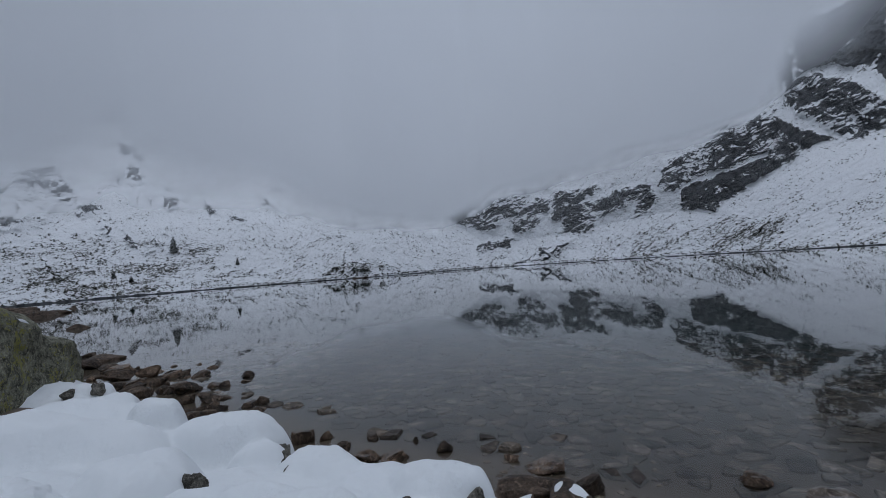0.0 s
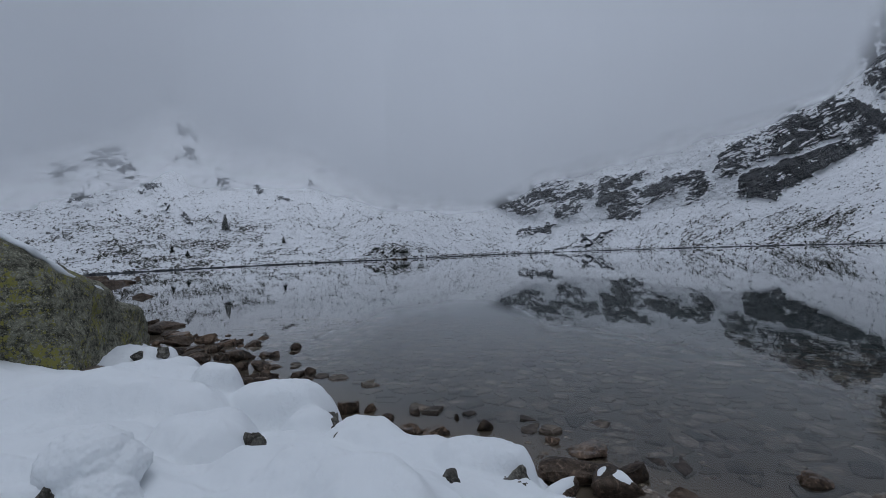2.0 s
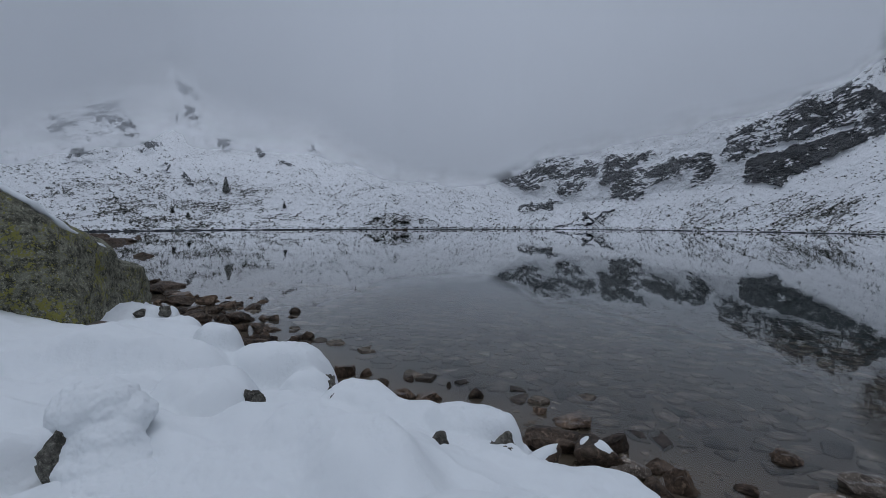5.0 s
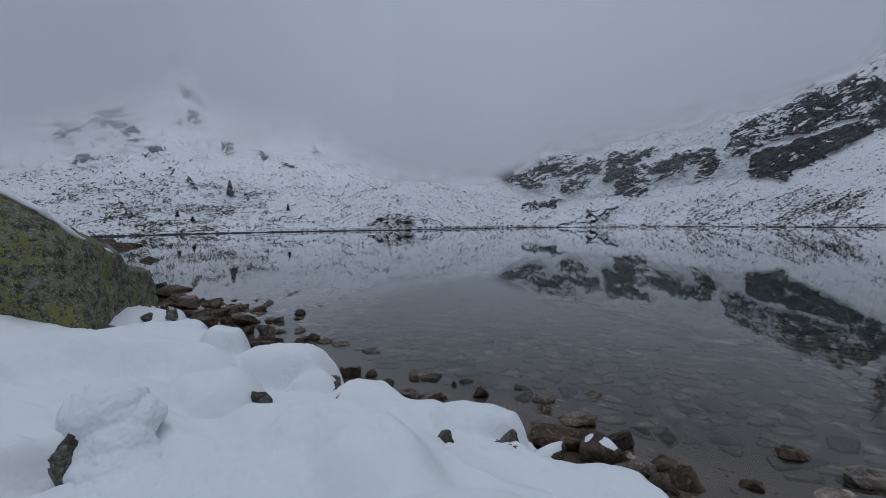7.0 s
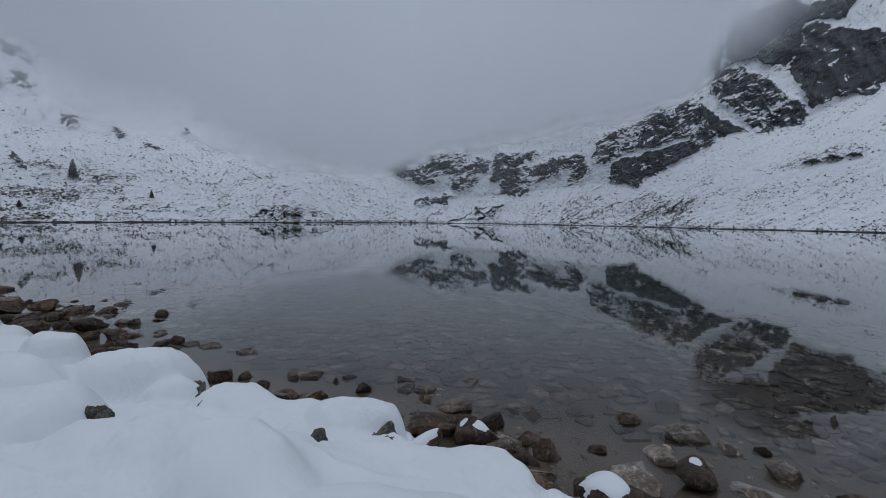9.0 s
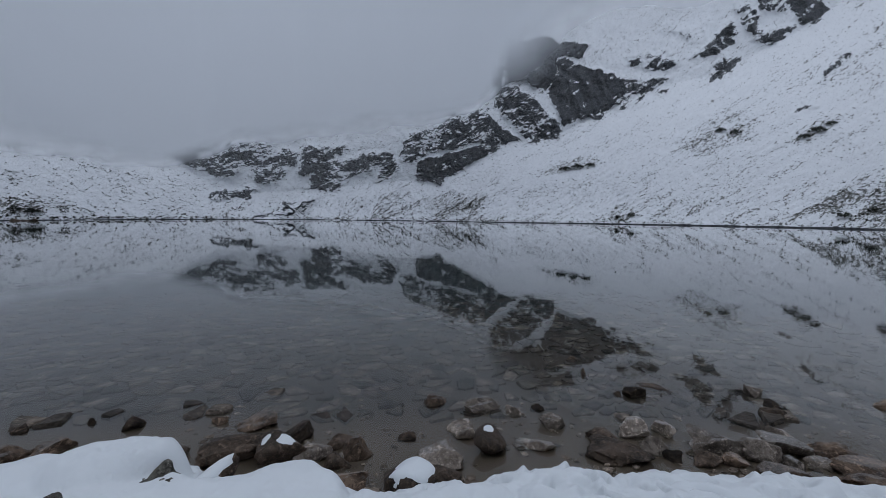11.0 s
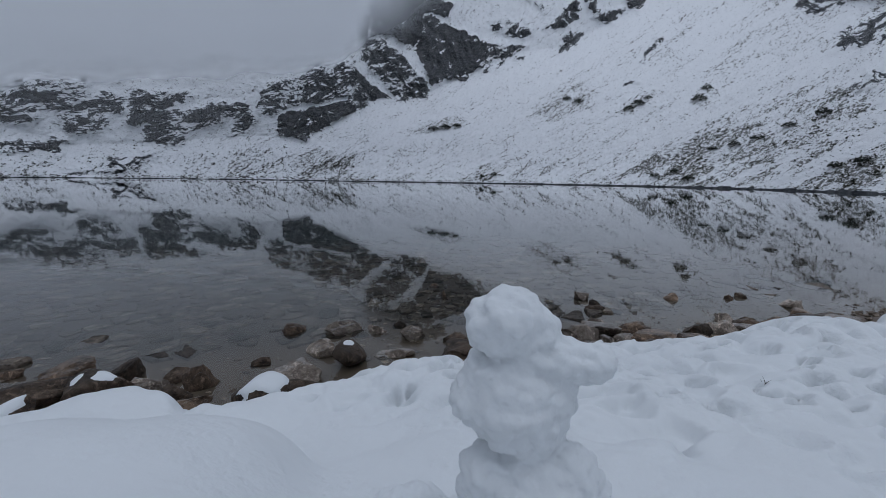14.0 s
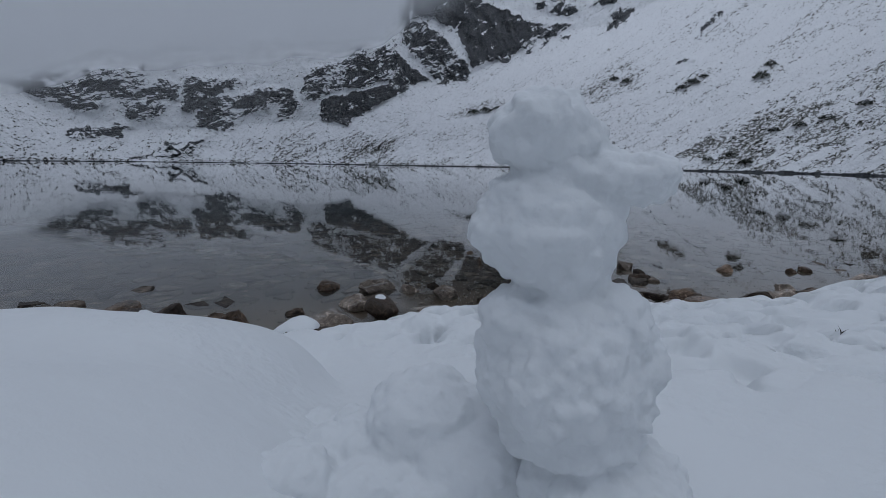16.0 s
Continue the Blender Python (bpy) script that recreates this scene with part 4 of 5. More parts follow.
# rocks showing from under the drifts: x, y, width, height of foot and top
for x, y, wide, foot, top in [(-3.42, 5.58, 0.34, 0.15, 0.50), (-1.86, 5.27, 0.42, 0.05, 0.52), (-1.72, 5.06, 0.30, 0.16, 0.52), (-1.53, 4.62, 0.24, 0.3, 0.60), (-1.44, 4.42, 0.20, 0.30, 0.62), (-0.40, 3.92, 0.50, 0.2, 0.50),
                              (-0.28, 3.46, 0.44, 0.36, 0.72), (0.27, 3.90, 0.36, 0.08, 0.53), (0.31, 3.92, 0.44, 0.05, 0.48), (-2.02, 3.97, 0.27, 0.5, 0.84),
                              (-7.08, 8.6, 0.6, 0.2, 0.52), (-6.72, 8.75, 0.5, 0.2, 0.56), (-5.55, 7.55, 0.4, 0.2, 0.46)]:
    seed += 1
    me = soft_mesh(stone_bmesh(seed, (wide * 0.85, wide * 0.7, top - foot), 12, 4, 0.22), MOSSY)
    me.set_sharp_from_angle(angle=radians(30))
    ob = new("rock", me)
    ob.matrix_world = pose(x, y, (top + foot) / 2, 0, 0, seed * 37 % 180)
    tagged(ob, "grey lichen-covered rock showing from under a snow drift", "rock", "rocks under the drifts")


def snowy_rock(seed, x, y, size, foot, turn, mat, cut, thick, label, lean=0):
    """A rock with snow on its top: cut is how far down the snow reaches (1 top, -1 foot)."""
    root = new("snow_covered_rock")
    root.matrix_world = pose(x, y, foot + size[2] / 2, 0, lean, turn)
    bm = stone_bmesh(seed, size, 6)
    cap = bm.copy()
    part("rock", soft_mesh(bm, mat), root)
    off = Vector((seed, 0, 0))
    for v in cap.verts:
        u = v.co.z / (size[2] / 2) + 0.9 * noise.fractal(v.co * 7 + off, 0.8, 2, 4)
        if u > cut:
            lift = min(1, (u - cut) / 0.5) ** 0.6
            v.co = Vector((v.co.x * (1 + 0.06 * lift), v.co.y * (1 + 0.06 * lift), v.co.z + thick * lift))
        else:
            v.co *= 0.9
    for _ in range(2):
        bmesh.ops.smooth_vert(cap, verts=cap.verts, factor=0.5, use_axis_x=True, use_axis_y=True, use_axis_z=True)
    part("snow_cap", soft_mesh(cap, SNOW), root, "cap of fresh white snow")
    return tagged(root, label, "rock", "snow-covered rocks")


snowy_rock(901, 1.22, 4.40, (0.46, 0.34, 0.30), -0.02, -25, DARK, 0.6, 0.02, "dark stone with a strip of snow on top")
snowy_rock(902, 2.0, 3.36, (0.46, 0.36, 0.27), 0.02, -35, DARK, 0.3, 0.035, "dark rock thickly capped with fresh snow")
snowy_rock(903, 3.02, 3.52, (0.36, 0.30, 0.24), -0.04, 15, DARK, 0.9, 0.012, "dark wet stone with a small patch of snow")
snowy_rock(904, 0.60, 4.08, (0.56, 0.16, 0.26), 0.05, 32, STONE, 0.0, 0.02, "slanting flat rock covered in snow", -18)


def crust(ob, size, depth, nodules=False):
    """Uneven relief of the given size pressed into a body of snow."""
    tex = bpy.data.textures.new("packed_snow", "VORONOI" if nodules else "CLOUDS")
    tex.noise_scale = size
    if not nodules:
        tex.noise_depth = 1
    grain = ob.modifiers.new("grain", "DISPLACE")
    grain.texture, grain.strength, grain.mid_level, grain.texture_coords = tex, -depth if nodules else depth, 0.5, "LOCAL"


def capped_rock():
    """The upright rock whose snow has slumped over it in two lobes."""
    root = new("snow_covered_rock")
    root.matrix_world = pose(-2.5, 2.85, 0.55)
    bm = stone_bmesh(906, (0.50, 0.46, 0.84), 9, 4, 0.2)
    bmesh.ops.rotate(bm, verts=bm.verts, cent=(0, 0, 0), matrix=Matrix.Rotation(radians(-38), 3, "Z"))
    bmesh.ops.translate(bm, verts=bm.verts, vec=(-0.13, 0.02, 0.12))
    part("rock", soft_mesh(bm, MOSSY), root)
    bm = bmesh.new()
    for x, y, z, rx, ry, rz, n in [(-0.08, 0.09, 0.53, 0.27, 0.25, 0.20, 1), (0.04, 0.14, 0.46, 0.23, 0.21, 0.17, 2), (0.08, 0.0, 0.32, 0.23, 0.21, 0.20, 5), (0.13, -0.06, 0.20, 0.28, 0.25, 0.19, 3), (0.28, -0.16, 0.10, 0.36, 0.31, 0.19, 4)]:
        lump_ball(bm, x, y, z, rx, ry, rz, 40 + n, 0.08)
    cap = part("snow_cap", soft_mesh(bm, PACKED), root, "slumped cap of fresh white snow")
    fuse = cap.modifiers.new("fuse", "REMESH")
    fuse.mode, fuse.voxel_size, fuse.use_smooth_shade = "VOXEL", 0.010, True
    soft = cap.modifiers.new("soft", "SMOOTH")
    soft.factor, soft.iterations = 0.5, 14
    crust(cap, 0.10, 0.02)
    crust(cap, 0.035, 0.012, True)
    return tagged(root, "upright rock wearing a mushroom cap of snow", "rock", "snow-covered rocks")




def build_boulder():
    root = new("boulder")
    root.matrix_world = pose(-9.5, 8.5, 0)
    pts = [(-6.95, 7.05, 0.2), (-7.15, 7.3, 1.0), (-9.2, 11.3, -0.3), (-11.5, 5.6, 0.2), (-15, 12, -0.3), (-14.5, 6.5, 0.2), (-8.69, 10.55, 1.08), (-7.96, 8.64, 1.69), (-7.73, 7.6, 2.14),
           (-7.92, 7.08, 2.65), (-8.33, 6.89, 2.96), (-9.86, 6.05, 3.89), (-10.71, 12.1, 0.56), (-10.96, 10.43, 1.44), (-11.33, 9.23, 2.23), (-12.89, 7.8, 3.17)]
    bm = bmesh.new()
    for p in pts:
        bm.verts.new(Vector(p) - Vector((-9.5, 8.5, 0)))
    bmesh.ops.convex_hull(bm, input=bm.verts)
    loose = [v for v in bm.verts if not v.link_faces]
    bmesh.ops.delete(bm, geom=loose, context="VERTS")
    for n in range(5):
        bmesh.ops.subdivide_edges(bm, edges=[e for e in bm.edges if e.calc_length() > 0.16], cuts=1, use_grid_fill=True)
        bmesh.ops.triangulate(bm, faces=bm.faces[:])
        if n == 2:
            bmesh.ops.smooth_vert(bm, verts=bm.verts, factor=0.15, use_axis_x=True, use_axis_y=True, use_axis_z=True)
    bm.normal_update()
    for v in bm.verts:
        v.co += v.normal * (0.16 * noise.fractal(v.co * 0.7, 0.9, 2, 5) + 0.03 * noise.fractal(v.co * 4, 0.9, 2, 3))
    bm.normal_update()
    part("rock", soft_mesh(bm, LICHEN), root)
    # snow lying along the top edge
    cap = bmesh.new()
    ridge = [Vector(p) for p in pts[7:12]]
    for a, b in zip(ridge[:-1], ridge[1:]):
        for s in range(24):
            p = a.lerp(b, s / 24) - Vector((-9.5, 8.5, 0)) + Vector((-0.06, 0.10, 0.05))
            made = bmesh.ops.create_icosphere(cap, subdivisions=2, radius=1.0)["verts"]
            r = 0.065 + 0.05 * noise.fractal(p * 0.9, 0.9, 2, 3)
            for v in made:
                v.co = p + Vector((v.co.x * r * 1.5, v.co.y * r * 1.5, v.co.z * max(0.05, r * 0.65)))
    strip = part("snow_cap", soft_mesh(cap, SNOW), root, "thin strip of snow along the top edge")
    fuse = strip.modifiers.new("fuse", "REMESH")
    fuse.mode, fuse.voxel_size, fuse.use_smooth_shade = "VOXEL", 0.03, True
    soft = strip.modifiers.new("soft", "SMOOTH")
    soft.factor, soft.iterations = 0.5, 6
    crust(strip, 0.2, 0.05)
    return tagged(root, "huge grey boulder covered with yellow-green lichen on the bank", "boulder")


build_boulder()
capped_rock()


# ---- the snowman ----
def finish_snow(me, name, lumps, grain_depth):
    """Presses the balls of a mesh into one body of packed snow."""
    me.materials.append(PACKED)
    ob = new(name, me)
    fuse = ob.modifiers.new("fuse", "REMESH")
    fuse.mode, fuse.voxel_size, fuse.use_smooth_shade = "VOXEL", 0.006, True
    soft = ob.modifiers.new("soft", "SMOOTH")
    soft.factor, soft.iterations = 0.5, 5
    crust(ob, 0.045, lumps)
    crust(ob, 0.028, grain_depth, True)
    crust(ob, 0.011, 0.3 * grain_depth, True)
    return ob


def build_snowman():
    bm = bmesh.new()

    ax, ay = SNOWMAN
    side = Vector((math.cos(radians(61)), -math.sin(radians(61)), 0))
    away = Vector((math.sin(radians(61)), math.cos(radians(61)), 0))

    def at(s, d, z, rs, rd, rz, seed, rough=0.07):
        p = Vector((ax, ay, 0)) + side * s + away * d
        lump_ball(bm, p.x, p.y, z, (rs * abs(side.x) + rd * abs(away.x)) / (abs(side.x) + abs(away.x)), (rs * abs(side.y) + rd * abs(away.y)) / (abs(side.y) + abs(away.y)), rz, seed, rough)

    # head
    at(-0.029, 0.0, 1.566, 0.084, 0.08, 0.070, 1, 0.14)
    at(-0.036, 0.0, 1.598, 0.052, 0.05, 0.040, 2, 0.1)
    at(0.030, 0.0, 1.553, 0.046, 0.05, 0.046, 3, 0.1)
    # neck and shoulders
    at(0.022, 0.0, 1.505, 0.066, 0.06, 0.036, 4, 0.12)
    at(0.058, 0.0, 1.502, 0.052, 0.05, 0.040, 5)
    # chest
    at(-0.010, 0.0, 1.408, 0.110, 0.106, 0.104, 6, 0.10)
    at(-0.084, -0.01, 1.404, 0.050, 0.06, 0.058, 7, 0.16)
    at(-0.025, 0.0, 1.462, 0.090, 0.085, 0.046, 20, 0.12)
    at(0.064, 0.0, 1.412, 0.048, 0.06, 0.100, 8, 0.14)
    at(0.013, 0.0, 1.346, 0.086, 0.085, 0.045, 9, 0.1)
    # arm
    at(0.100, 0.0, 1.500, 0.046, 0.044, 0.040, 10, 0.1)
    at(0.138, -0.005, 1.496, 0.044, 0.044, 0.042, 11, 0.13)
    at(0.158, -0.01, 1.502, 0.026, 0.032, 0.032, 12, 0.13)
    # lower ball
    at(0.035, 0.0, 1.160, 0.150, 0.145, 0.145, 13, 0.10)
    at(-0.045, -0.03, 1.255, 0.064, 0.07, 0.060, 14, 0.12)
    at(0.100, -0.02, 1.258, 0.062, 0.07, 0.064, 15, 0.12)
    at(0.132, 0.0, 1.190, 0.064, 0.075, 0.080, 16, 0.12)
    at(0.028, 0.0, 1.275, 0.085, 0.085, 0.050, 21, 0.1)
    at(0.046, 0.0, 1.072, 0.130, 0.13, 0.075, 17, 0.1)
    at(-0.068, 0.0, 1.175, 0.046, 0.07, 0.085, 18, 0.12)
    # foot
    at(0.123, -0.02, 0.955, 0.150, 0.14, 0.095, 19, 0.12)
    me = bpy.data.meshes.new("snowman")
    bm.to_mesh(me)
    bm.free()
    return finish_snow(me, "snowman", 0.013, 0.013)


SNOWMAN = (1.247, 0.681)
tagged(build_snowman(), "small lumpy snowman of packed snow with one arm held out", "snowman")


# the heap of rolled snow that it stands on
heap = bmesh.new()
for n, (x, y, z, r, squash) in enumerate([(1.207, 0.96, 0.93, 0.135, 0.9), (1.237, 0.946, 0.985, 0.085, 0.9), (1.114, 1.03, 0.84, 0.12, 0.9), (1.04, 1.08, 0.86, 0.08, 0.9), (1.215, 0.826, 0.876, 0.13, 0.9),
                                          (0.93, 1.03, 0.895, 0.085, 0.85), (1.12, 0.92, 0.82, 0.13, 0.9), (1.105, 1.25, 0.81, 0.07, 0.8), (1.163, 1.163, 0.84, 0.06, 0.9), (1.289, 0.853, 0.93, 0.10, 1.0),
                                          (1.02, 0.94, 0.86, 0.085, 0.8), (0.98, 1.17, 0.86, 0.05, 0.8), (1.30, 0.62, 0.86, 0.13, 0.7), (1.10, 0.82, 0.85, 0.09, 0.8), (0.86, 1.10, 0.90, 0.06, 0.8), (1.245, 0.775, 0.91, 0.11, 0.9), (1.20, 0.89, 0.97, 0.09, 0.9)]):
    lump_ball(heap, x, y, z, r, r * 0.95, r * squash, 20 + n, 0.10)
heap_mesh = bpy.data.meshes.new("snow_mound")
heap.to_mesh(heap_mesh)
heap.free()
tagged(finish_snow(heap_mesh, "snow_mound", 0.014, 0.006), "uneven mound of pressed snow under the snowman", "snow mound")


# ---- twigs in the trodden snow ----
def twig(seed, x, y, tall):
    rng = random.Random(seed)
    bm = bmesh.new()
    for _ in range(rng.randint(2, 5)):
        a, bend = rng.uniform(0, 6.28), rng.uniform(0.1, 0.6)
        p0 = Vector((rng.uniform(-0.015, 0.015), rng.uniform(-0.015, 0.015), -0.03))
        ring = None
        for s in range(5):
            f = s / 4
            c = p0 + Vector((math.cos(a) * bend * f * f, math.sin(a) * bend * f * f, f + 0.03)) * tall
            w = 0.004 * (1.1 - f)
            cur = [bm.verts.new(c + Vector((w * math.cos(q), w * math.sin(q), 0))) for q in (0, 2.1, 4.2)]
            if ring:
                for i in range(3):
                    bm.faces.new((ring[i], ring[(i + 1) % 3], cur[(i + 1) % 3], cur[i]))
            ring = cur
    ob = new("grass_tuft", soft_mesh(bm, TWIG))
    ob.matrix_world = pose(x, y, snow_at(x, y))
    return tagged(ob, "dry dark grass stalks poking through the snow", "grass tuft", "grass tufts in the snow")


TWIG = rock_material("dry_stalk", (0.02, 0.02, 0.012), (0.06, 0.05, 0.03))
for n, (x, y, tall) in enumerate([(2.95, 1.68, 0.12), (3.43, 1.33, 0.08), (3.53, 0.29, 0.08), (3.58, 0.32, 0.06), (3.06, 0.57, 0.04), (2.62, 1.75, 0.06), (3.35, 1.75, 0.05), (3.9, 0.75, 0.05)]):
    twig(700 + n, x, y, 0.6 * tall)


# ---- growth on the slopes ----
def leaf_material(name, a, b):
    m, k, bs = material(name)
    v = k.coords()
    g = k.n("ShaderNodeNewGeometry")
    c = k.mix(g.outputs["Random Per Island"], a, b)
    k.put(bs.inputs["Base Color"], k.mix(k.math("MULTIPLY", k.ramp(k.noise(v, 0.9, 3), 0.55, 0.7), 0.5), c, (0.12, 0.11, 0.09)))
    bs.inputs["Roughness"].default_value = 0.8
    return m


HEATH = leaf_material("heath", (0.03, 0.032, 0.02), (0.075, 0.07, 0.045))
NEEDLES = leaf_material("needles", (0.012, 0.02, 0.012), (0.035, 0.05, 0.03))


def spiky_mesh(name, p, size, spikes, mat, rng, flat=0.55):
    """Clumps of short pointed sprays round each point of p."""
    n = len(p)
    ang = rng.uniform(0, 2 * np.pi, (n, spikes))
    rise = rng.uniform(0.2, 1.2, (n, spikes))
    reach = rng.uniform(0.35, 0.75, (n, spikes)) * size[:, None]
    tip = np.stack([np.cos(ang) * reach, np.sin(ang) * reach, rise * reach * flat], -1)
    wide = np.stack([-np.sin(ang), np.cos(ang), rng.uniform(-0.3, 0.6, ang.shape)], -1) * (0.30 * size)[:, None, None]
    root = p[:, None, :] + tip * 0.1 + np.array([0, 0, 0.02])
    v = np.stack([root - wide, root + wide, p[:, None, :] + tip], 2).reshape(-1, 3)
    me = bpy.data.meshes.new(name)
    me.vertices.add(len(v))
    me.vertices.foreach_set("co", v.astype(np.float32).ravel())
    me.loops.add(len(v))
    me.loops.foreach_set("vertex_index", np.arange(len(v), dtype=np.int32))
    me.polygons.add(len(v) // 3)
    me.polygons.foreach_set("loop_start", np.arange(0, len(v), 3, dtype=np.int32))
    me.update(calc_edges=True)
    me.materials.append(mat)
    return new(name, me)


def build_heath():
    rng = np.random.default_rng(5)
    n = 520000
    az, u = rng.uniform(-56, 104, n), rng.uniform(0.0, 1, n)
    x, y, z, rock, scrub, el = mountain_surface(az, u)
    s, c = slope_grain(az, el)
    grown = growth(az, el, scrub)
    clump = step(fbm(s * 1.6, c * 3.2, 311, 3, 0.6), 0.42, 0.6)
    dens = np.where(z < 0.8, 0.5, 0.6 * grown * clump + 0.02) * (rock < 0.5)
    keep = (rng.uniform(0, 1, n) < dens) & (z > 0.1)
    p = np.stack([x, y, z - 0.05], -1)[keep]
    size = (0.11 + 0.55 * rng.uniform(0, 1, n) ** 3 + 0.35 * np.clip(np.maximum(scrub, 0.6 * grown), 0, 1) * rng.uniform(0, 1, n) ** 2)[keep]
    return tagged(spiky_mesh("slope_heath", p, size, 6, HEATH, rng, 1.0), "dark heath and grass tufts poking out of the snowy slopes", "heath", kind="stuff")


build_heath()


def mountain_point(az, el):
    """The place on the slopes that is seen at this azimuth and elevation."""
    u = np.linspace(0.001, 1, 600)
    x, y, z, rock, scrub, e = mountain_surface(np.full(600, float(az)), u)
    i = int(np.argmin(np.abs(e - el)))
    return Vector((x[i], y[i], z[i]))


def bush(seed, az, el, wide, tall, name, label, category, conifer=False):
    rng = np.random.default_rng(seed)
    base = mountain_point(az, el)
    root = new(name)
    root.matrix_world = Matrix.Translation(base)
    bm = bmesh.new()
    if conifer:
        bmesh.ops.create_cone(bm, cap_ends=True, segments=8, radius1=0.03 * tall, radius2=0.004 * tall, depth=tall * 1.05, matrix=Matrix.Translation((0, 0, tall * 0.45)))
        n = 700
        f = rng.uniform(0.03, 1, n) ** 0.8
        r = wide / 2 * (1.02 - f) ** 0.65 * (0.55 + 0.45 * np.sin(f * 42) ** 2) * rng.uniform(0.5, 1.0, n)
        a = rng.uniform(0, 2 * np.pi, n)
        p = np.stack([r * np.cos(a), r * np.sin(a), f * tall - 0.1 * r], -1)
        size = 0.19 * wide * (1.25 - f)
    else:
        for _ in range(5):
            a = rng.uniform(0, 2 * np.pi)
            m = Matrix.Rotation(a, 4, "Z") @ Matrix.Rotation(radians(rng.uniform(30, 65)), 4, "Y") @ Matrix.Translation((0, 0, wide * 0.2))
            bmesh.ops.create_cone(bm, cap_ends=True, segments=6, radius1=0.03 * wide, radius2=0.01 * wide, depth=wide * 0.45, matrix=m)
        n = 130
        a, q = rng.uniform(0, 2 * np.pi, n), np.sqrt(rng.uniform(0, 1, n))
        p = np.stack([wide / 2 * q * np.cos(a), wide / 2 * q * np.sin(a), tall * (1 - 0.75 * q * q) * rng.uniform(0.25, 1, n)], -1)
        size = np.full(n, 0.15 * wide)
    part("trunk" if conifer else "branches", soft_mesh(bm, TWIG), root)
    crown = spiky_mesh("crown", p, size, 6, NEEDLES, rng, 0.8)
    crown.parent = root
    return tagged(root, label, category, "trees on the slopes" if conifer else "dwarf pines on the slopes")


bush(1, -32.5, 3.3, 2.9, 5.0, "tree", "dark lone spruce tree on the snowy slope", "tree", True)
for n, (az, el, wide, tall) in enumerate([(-26.0, 1.6, 1.4, 2.2), (-38.0, 0.9, 1.2, 1.8), (-36.5, 0.4, 1.2, 1.6)]):
    bush(20 + n, az, el, wide, tall, "tree", "small dark spruce on the snowy slope", "tree", True)
for n, (az, el, wide, tall) in enumerate([(80.2, 8.6, 4.4, 2.4), (80.8, 9.7, 3.0, 1.8), (74.0, 8.5, 4.5, 1.8), (73.0, 8.0, 3.5, 1.5), (75.0, 9.1, 3.0, 1.4), (57.0, 0.0, 2.2, 1.2),
                                          (55.5, -0.3, 1.8, 1.0), (50.5, 6.0, 4.5, 1.3), (49.0, 5.8, 4.0, 1.2), (52.0, 6.2, 3.4, 1.2), (65.8, 9.4, 3.4, 1.6), (67.2, 9.0, 3.6, 1.8)]):
    bush(40 + n, az, el, wide, tall, "shrub", "dark green dwarf pine bush rising from the snow", "shrub")
for n, (az, el, wide, tall) in enumerate([(76.5, 0.1, 2.6, 1.4), (78.6, 0.6, 2.4, 1.4), (80.0, -0.2, 3.0, 1.4), (84.0, 3.6, 3.0, 1.4), (86.0, 4.2, 3.2, 1.4), (88.5, 5.3, 3.4, 1.4), (91.0, 6.4, 3.4, 1.6),
                                          (82.0, 3.2, 2.6, 1.2), (92.5, 1.2, 2.6, 1.3), (94.5, 1.6, 3.0, 1.4), (-12.0, -0.1, 2.6, 1.1), (-10.8, -0.3, 3.0, 1.1), (-14.5, 0.3, 2.4, 0.9)]):
    bush(80 + n, az, el, wide, tall, "shrub", "dark green dwarf pine bush rising from the snow", "shrub")


# ---- gravel along the water's edge ----
def build_gravel(ground):
    rng = np.random.default_rng(21)
    n = 9000
    x, y = rng.uniform(0.5, 9.5, n), rng.uniform(-1.5, 6.5, n)
    d = shore_distance(x, y)
    keep = (d < 0.5) & (d > -1.9) & (rng.uniform(0, 1, n) < np.clip(1.1 - np.abs(d + 0.1) / 1.6, 0.05, 1)) & (fbm(x * 1.3, y * 1.3, 401, 3) > 0.40)
    x, y = x[keep], y[keep]
    z = bed_height(x, y)[0]
    size = 0.012 + 0.055 * rng.uniform(0, 1, len(x)) ** 3.2
    bm = bmesh.new()
    bmesh.ops.create_icosphere(bm, subdivisions=1, radius=1.0)
    ball, tris = np.array([v.co[:] for v in bm.verts]), np.array([[v.index for v in f.verts] for f in bm.faces])
    bm.free()
    k = len(ball)
    turn = rng.uniform(0, 2 * np.pi, len(x))
    p = ball[None] * (1 + rng.uniform(-0.22, 0.22, (len(x), k, 1))) * (size[:, None, None] * np.stack([np.ones(len(x)), rng.uniform(0.55, 0.95, len(x)), rng.uniform(0.4, 0.7, len(x))], -1)[:, None])
    c, s = np.cos(turn)[:, None], np.sin(turn)[:, None]
    p = np.stack([p[..., 0] * c - p[..., 1] * s + x[:, None], p[..., 0] * s + p[..., 1] * c + y[:, None], p[..., 2] + z[:, None] - 0.005], -1)
    me = bpy.data.meshes.new("gravel")
    me.from_pydata(p.reshape(-1, 3).tolist(), [], (tris[None] + k * np.arange(len(x))[:, None, None]).reshape(-1, 3).tolist())
    me.materials.append(GRAVEL)
    ob = new("gravel", me)
    ob.parent = ground
    tagged(ob, "brown and grey gravel along the water's edge", kind="stuff")


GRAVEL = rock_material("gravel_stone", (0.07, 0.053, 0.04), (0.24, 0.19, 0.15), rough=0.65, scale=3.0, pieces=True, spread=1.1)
build_gravel(GROUND)


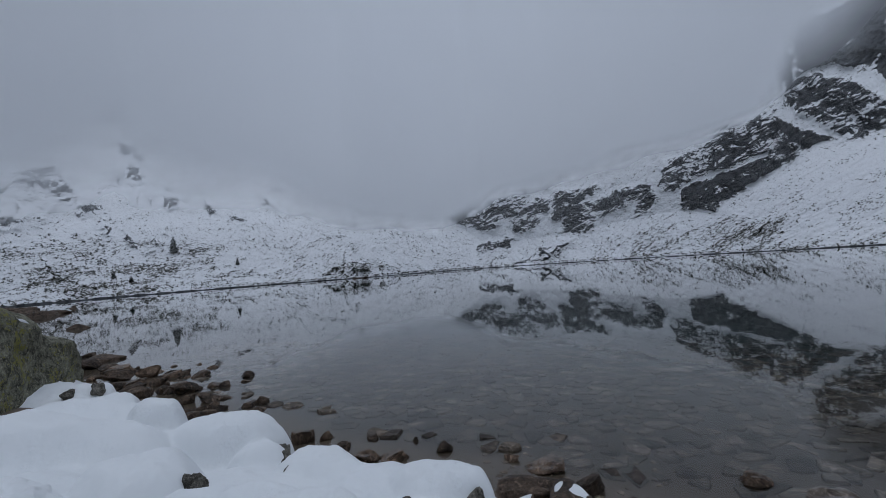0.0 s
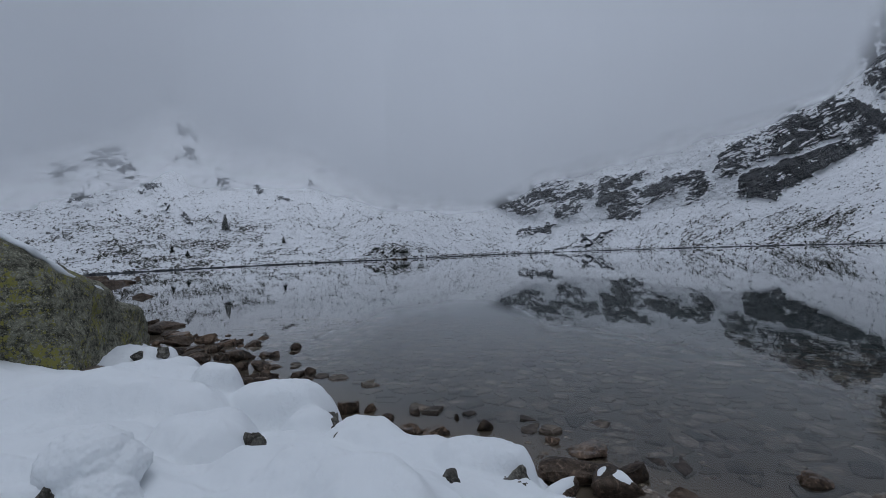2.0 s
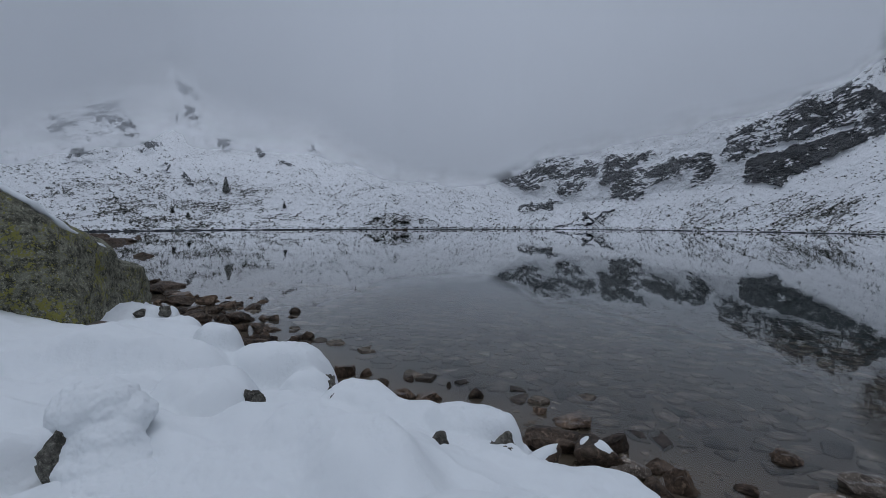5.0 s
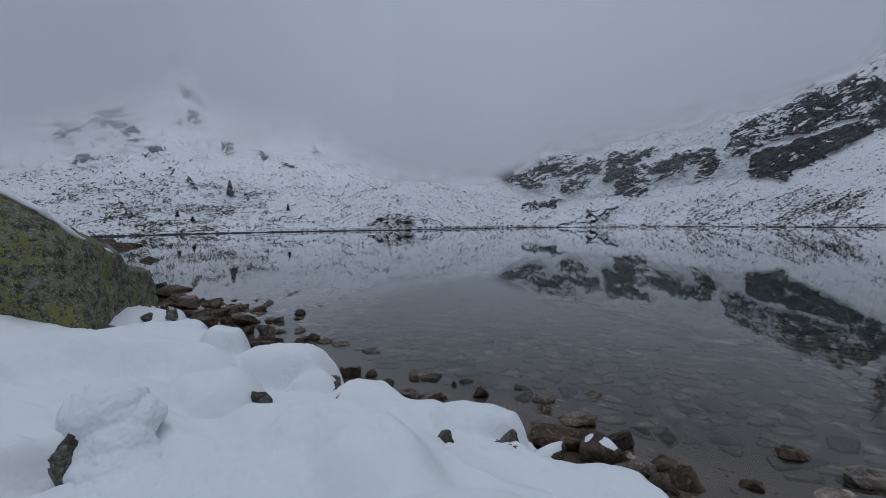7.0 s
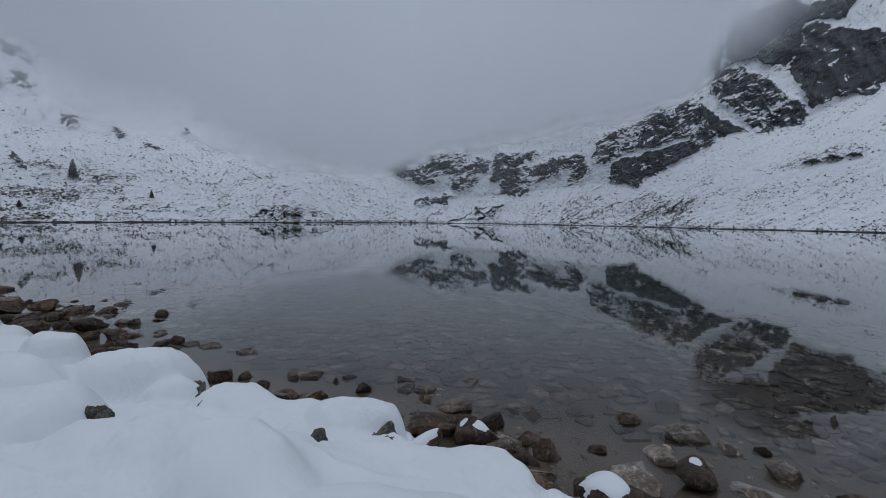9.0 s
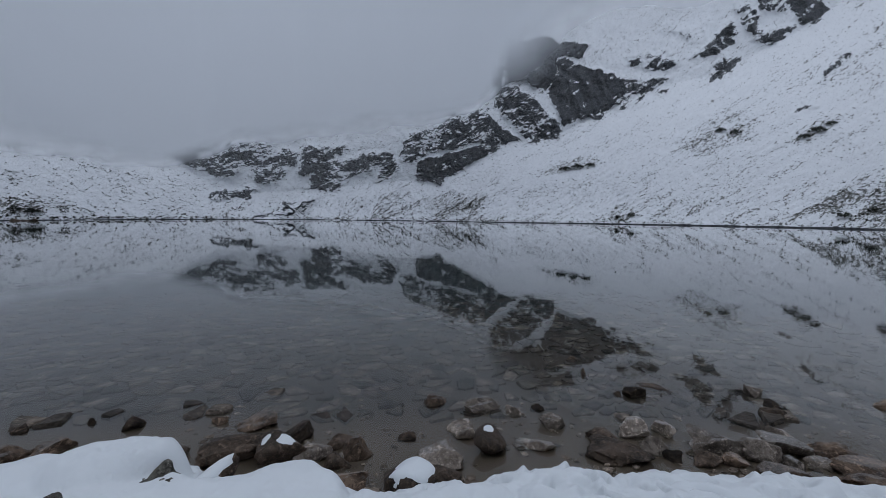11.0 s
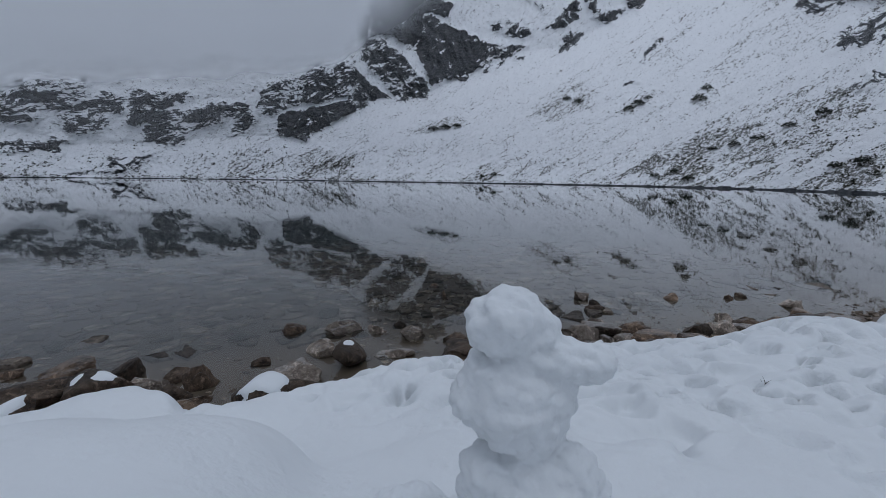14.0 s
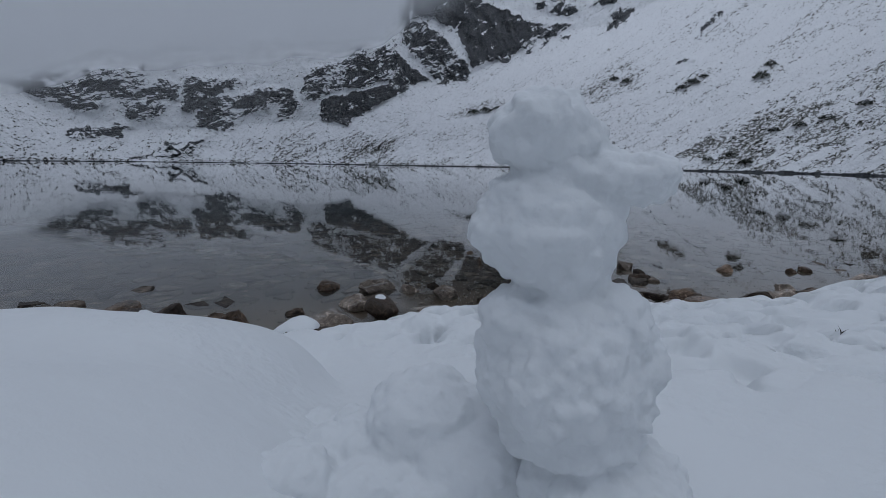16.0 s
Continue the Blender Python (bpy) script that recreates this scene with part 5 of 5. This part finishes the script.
# ---- slabs on the lakebed ----
def cell(px, py, qx, qy, reach):
    """Outline of the ground that is nearer to a point than to its neighbours."""
    poly = [(px - reach, py - reach), (px + reach, py - reach), (px + reach, py + reach), (px - reach, py + reach)]
    for ox, oy in zip(qx, qy):
        nx, ny = ox - px, oy - py
        lim = nx * (px + ox) / 2 + ny * (py + oy) / 2
        cut = []
        for (ax, ay), (bx, by) in zip(poly, poly[1:] + poly[:1]):
            da, db = nx * ax + ny * ay - lim, nx * bx + ny * by - lim
            if da <= 0:
                cut.append((ax, ay))
            if da * db < 0:
                f = da / (da - db)
                cut.append((ax + (bx - ax) * f, ay + (by - ay) * f))
        poly = cut
        if len(poly) < 3:
            break
    return poly


def slab_shape(poly, px, py, rng):
    """Points and faces of a flat, slightly tilted slab with bevelled edges, round its middle."""
    gap, thick = rng.uniform(0.66, 0.97), rng.uniform(0.0, 0.10)
    wide, slim, turn = rng.uniform(0.85, 1.1), rng.uniform(0.7, 1.0), rng.uniform(-0.5, 0.5)
    ct, st = math.cos(turn), math.sin(turn)
    tx, ty = rng.uniform(-0.10, 0.10), rng.uniform(-0.10, 0.10)
    k, pts = len(poly), []
    for z, s in ((-0.08, 1.0), (thick * 0.7, 1.0), (thick, 0.88)):
        for x, y in poly:
            u, v = (x - px) * gap * s, (y - py) * gap * s
            u, v = wide * (ct * u - st * v), slim * (st * u + ct * v)
            pts.append((u, v, z + (tx * u + ty * v if z > 0 else 0) + (rng.uniform(-0.008, 0.008) if z > 0 else 0)))
    faces = [tuple(range(2 * k, 3 * k))]
    for ring in (0, k):
        faces += [(ring + i, ring + (i + 1) % k, ring + k + (i + 1) % k, ring + k + i) for i in range(k)]
    return pts, faces


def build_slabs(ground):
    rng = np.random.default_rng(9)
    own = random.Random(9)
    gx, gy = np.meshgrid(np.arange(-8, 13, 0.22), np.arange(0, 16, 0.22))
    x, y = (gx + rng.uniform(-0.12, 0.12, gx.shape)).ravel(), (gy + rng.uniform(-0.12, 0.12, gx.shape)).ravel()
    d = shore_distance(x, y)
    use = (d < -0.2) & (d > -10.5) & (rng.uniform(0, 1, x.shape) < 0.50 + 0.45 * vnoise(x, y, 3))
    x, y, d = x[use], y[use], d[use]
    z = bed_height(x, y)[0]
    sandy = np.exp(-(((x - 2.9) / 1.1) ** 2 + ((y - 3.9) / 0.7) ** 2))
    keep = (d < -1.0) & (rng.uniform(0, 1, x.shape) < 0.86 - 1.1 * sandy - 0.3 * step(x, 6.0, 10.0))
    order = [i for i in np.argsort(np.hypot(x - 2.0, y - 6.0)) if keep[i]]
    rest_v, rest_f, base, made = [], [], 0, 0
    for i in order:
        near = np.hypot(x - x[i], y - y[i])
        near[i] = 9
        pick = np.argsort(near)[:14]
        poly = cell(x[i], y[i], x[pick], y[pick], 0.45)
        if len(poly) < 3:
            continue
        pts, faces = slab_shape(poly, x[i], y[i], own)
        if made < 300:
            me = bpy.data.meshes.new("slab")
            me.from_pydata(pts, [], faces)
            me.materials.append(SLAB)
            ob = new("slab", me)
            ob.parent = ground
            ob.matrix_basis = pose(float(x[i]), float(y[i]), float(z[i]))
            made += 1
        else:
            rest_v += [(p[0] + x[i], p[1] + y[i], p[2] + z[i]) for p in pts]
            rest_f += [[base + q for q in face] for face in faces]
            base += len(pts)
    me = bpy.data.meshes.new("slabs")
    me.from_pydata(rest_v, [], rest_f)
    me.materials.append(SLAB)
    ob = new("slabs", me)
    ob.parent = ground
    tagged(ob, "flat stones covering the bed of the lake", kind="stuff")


build_slabs(GROUND)
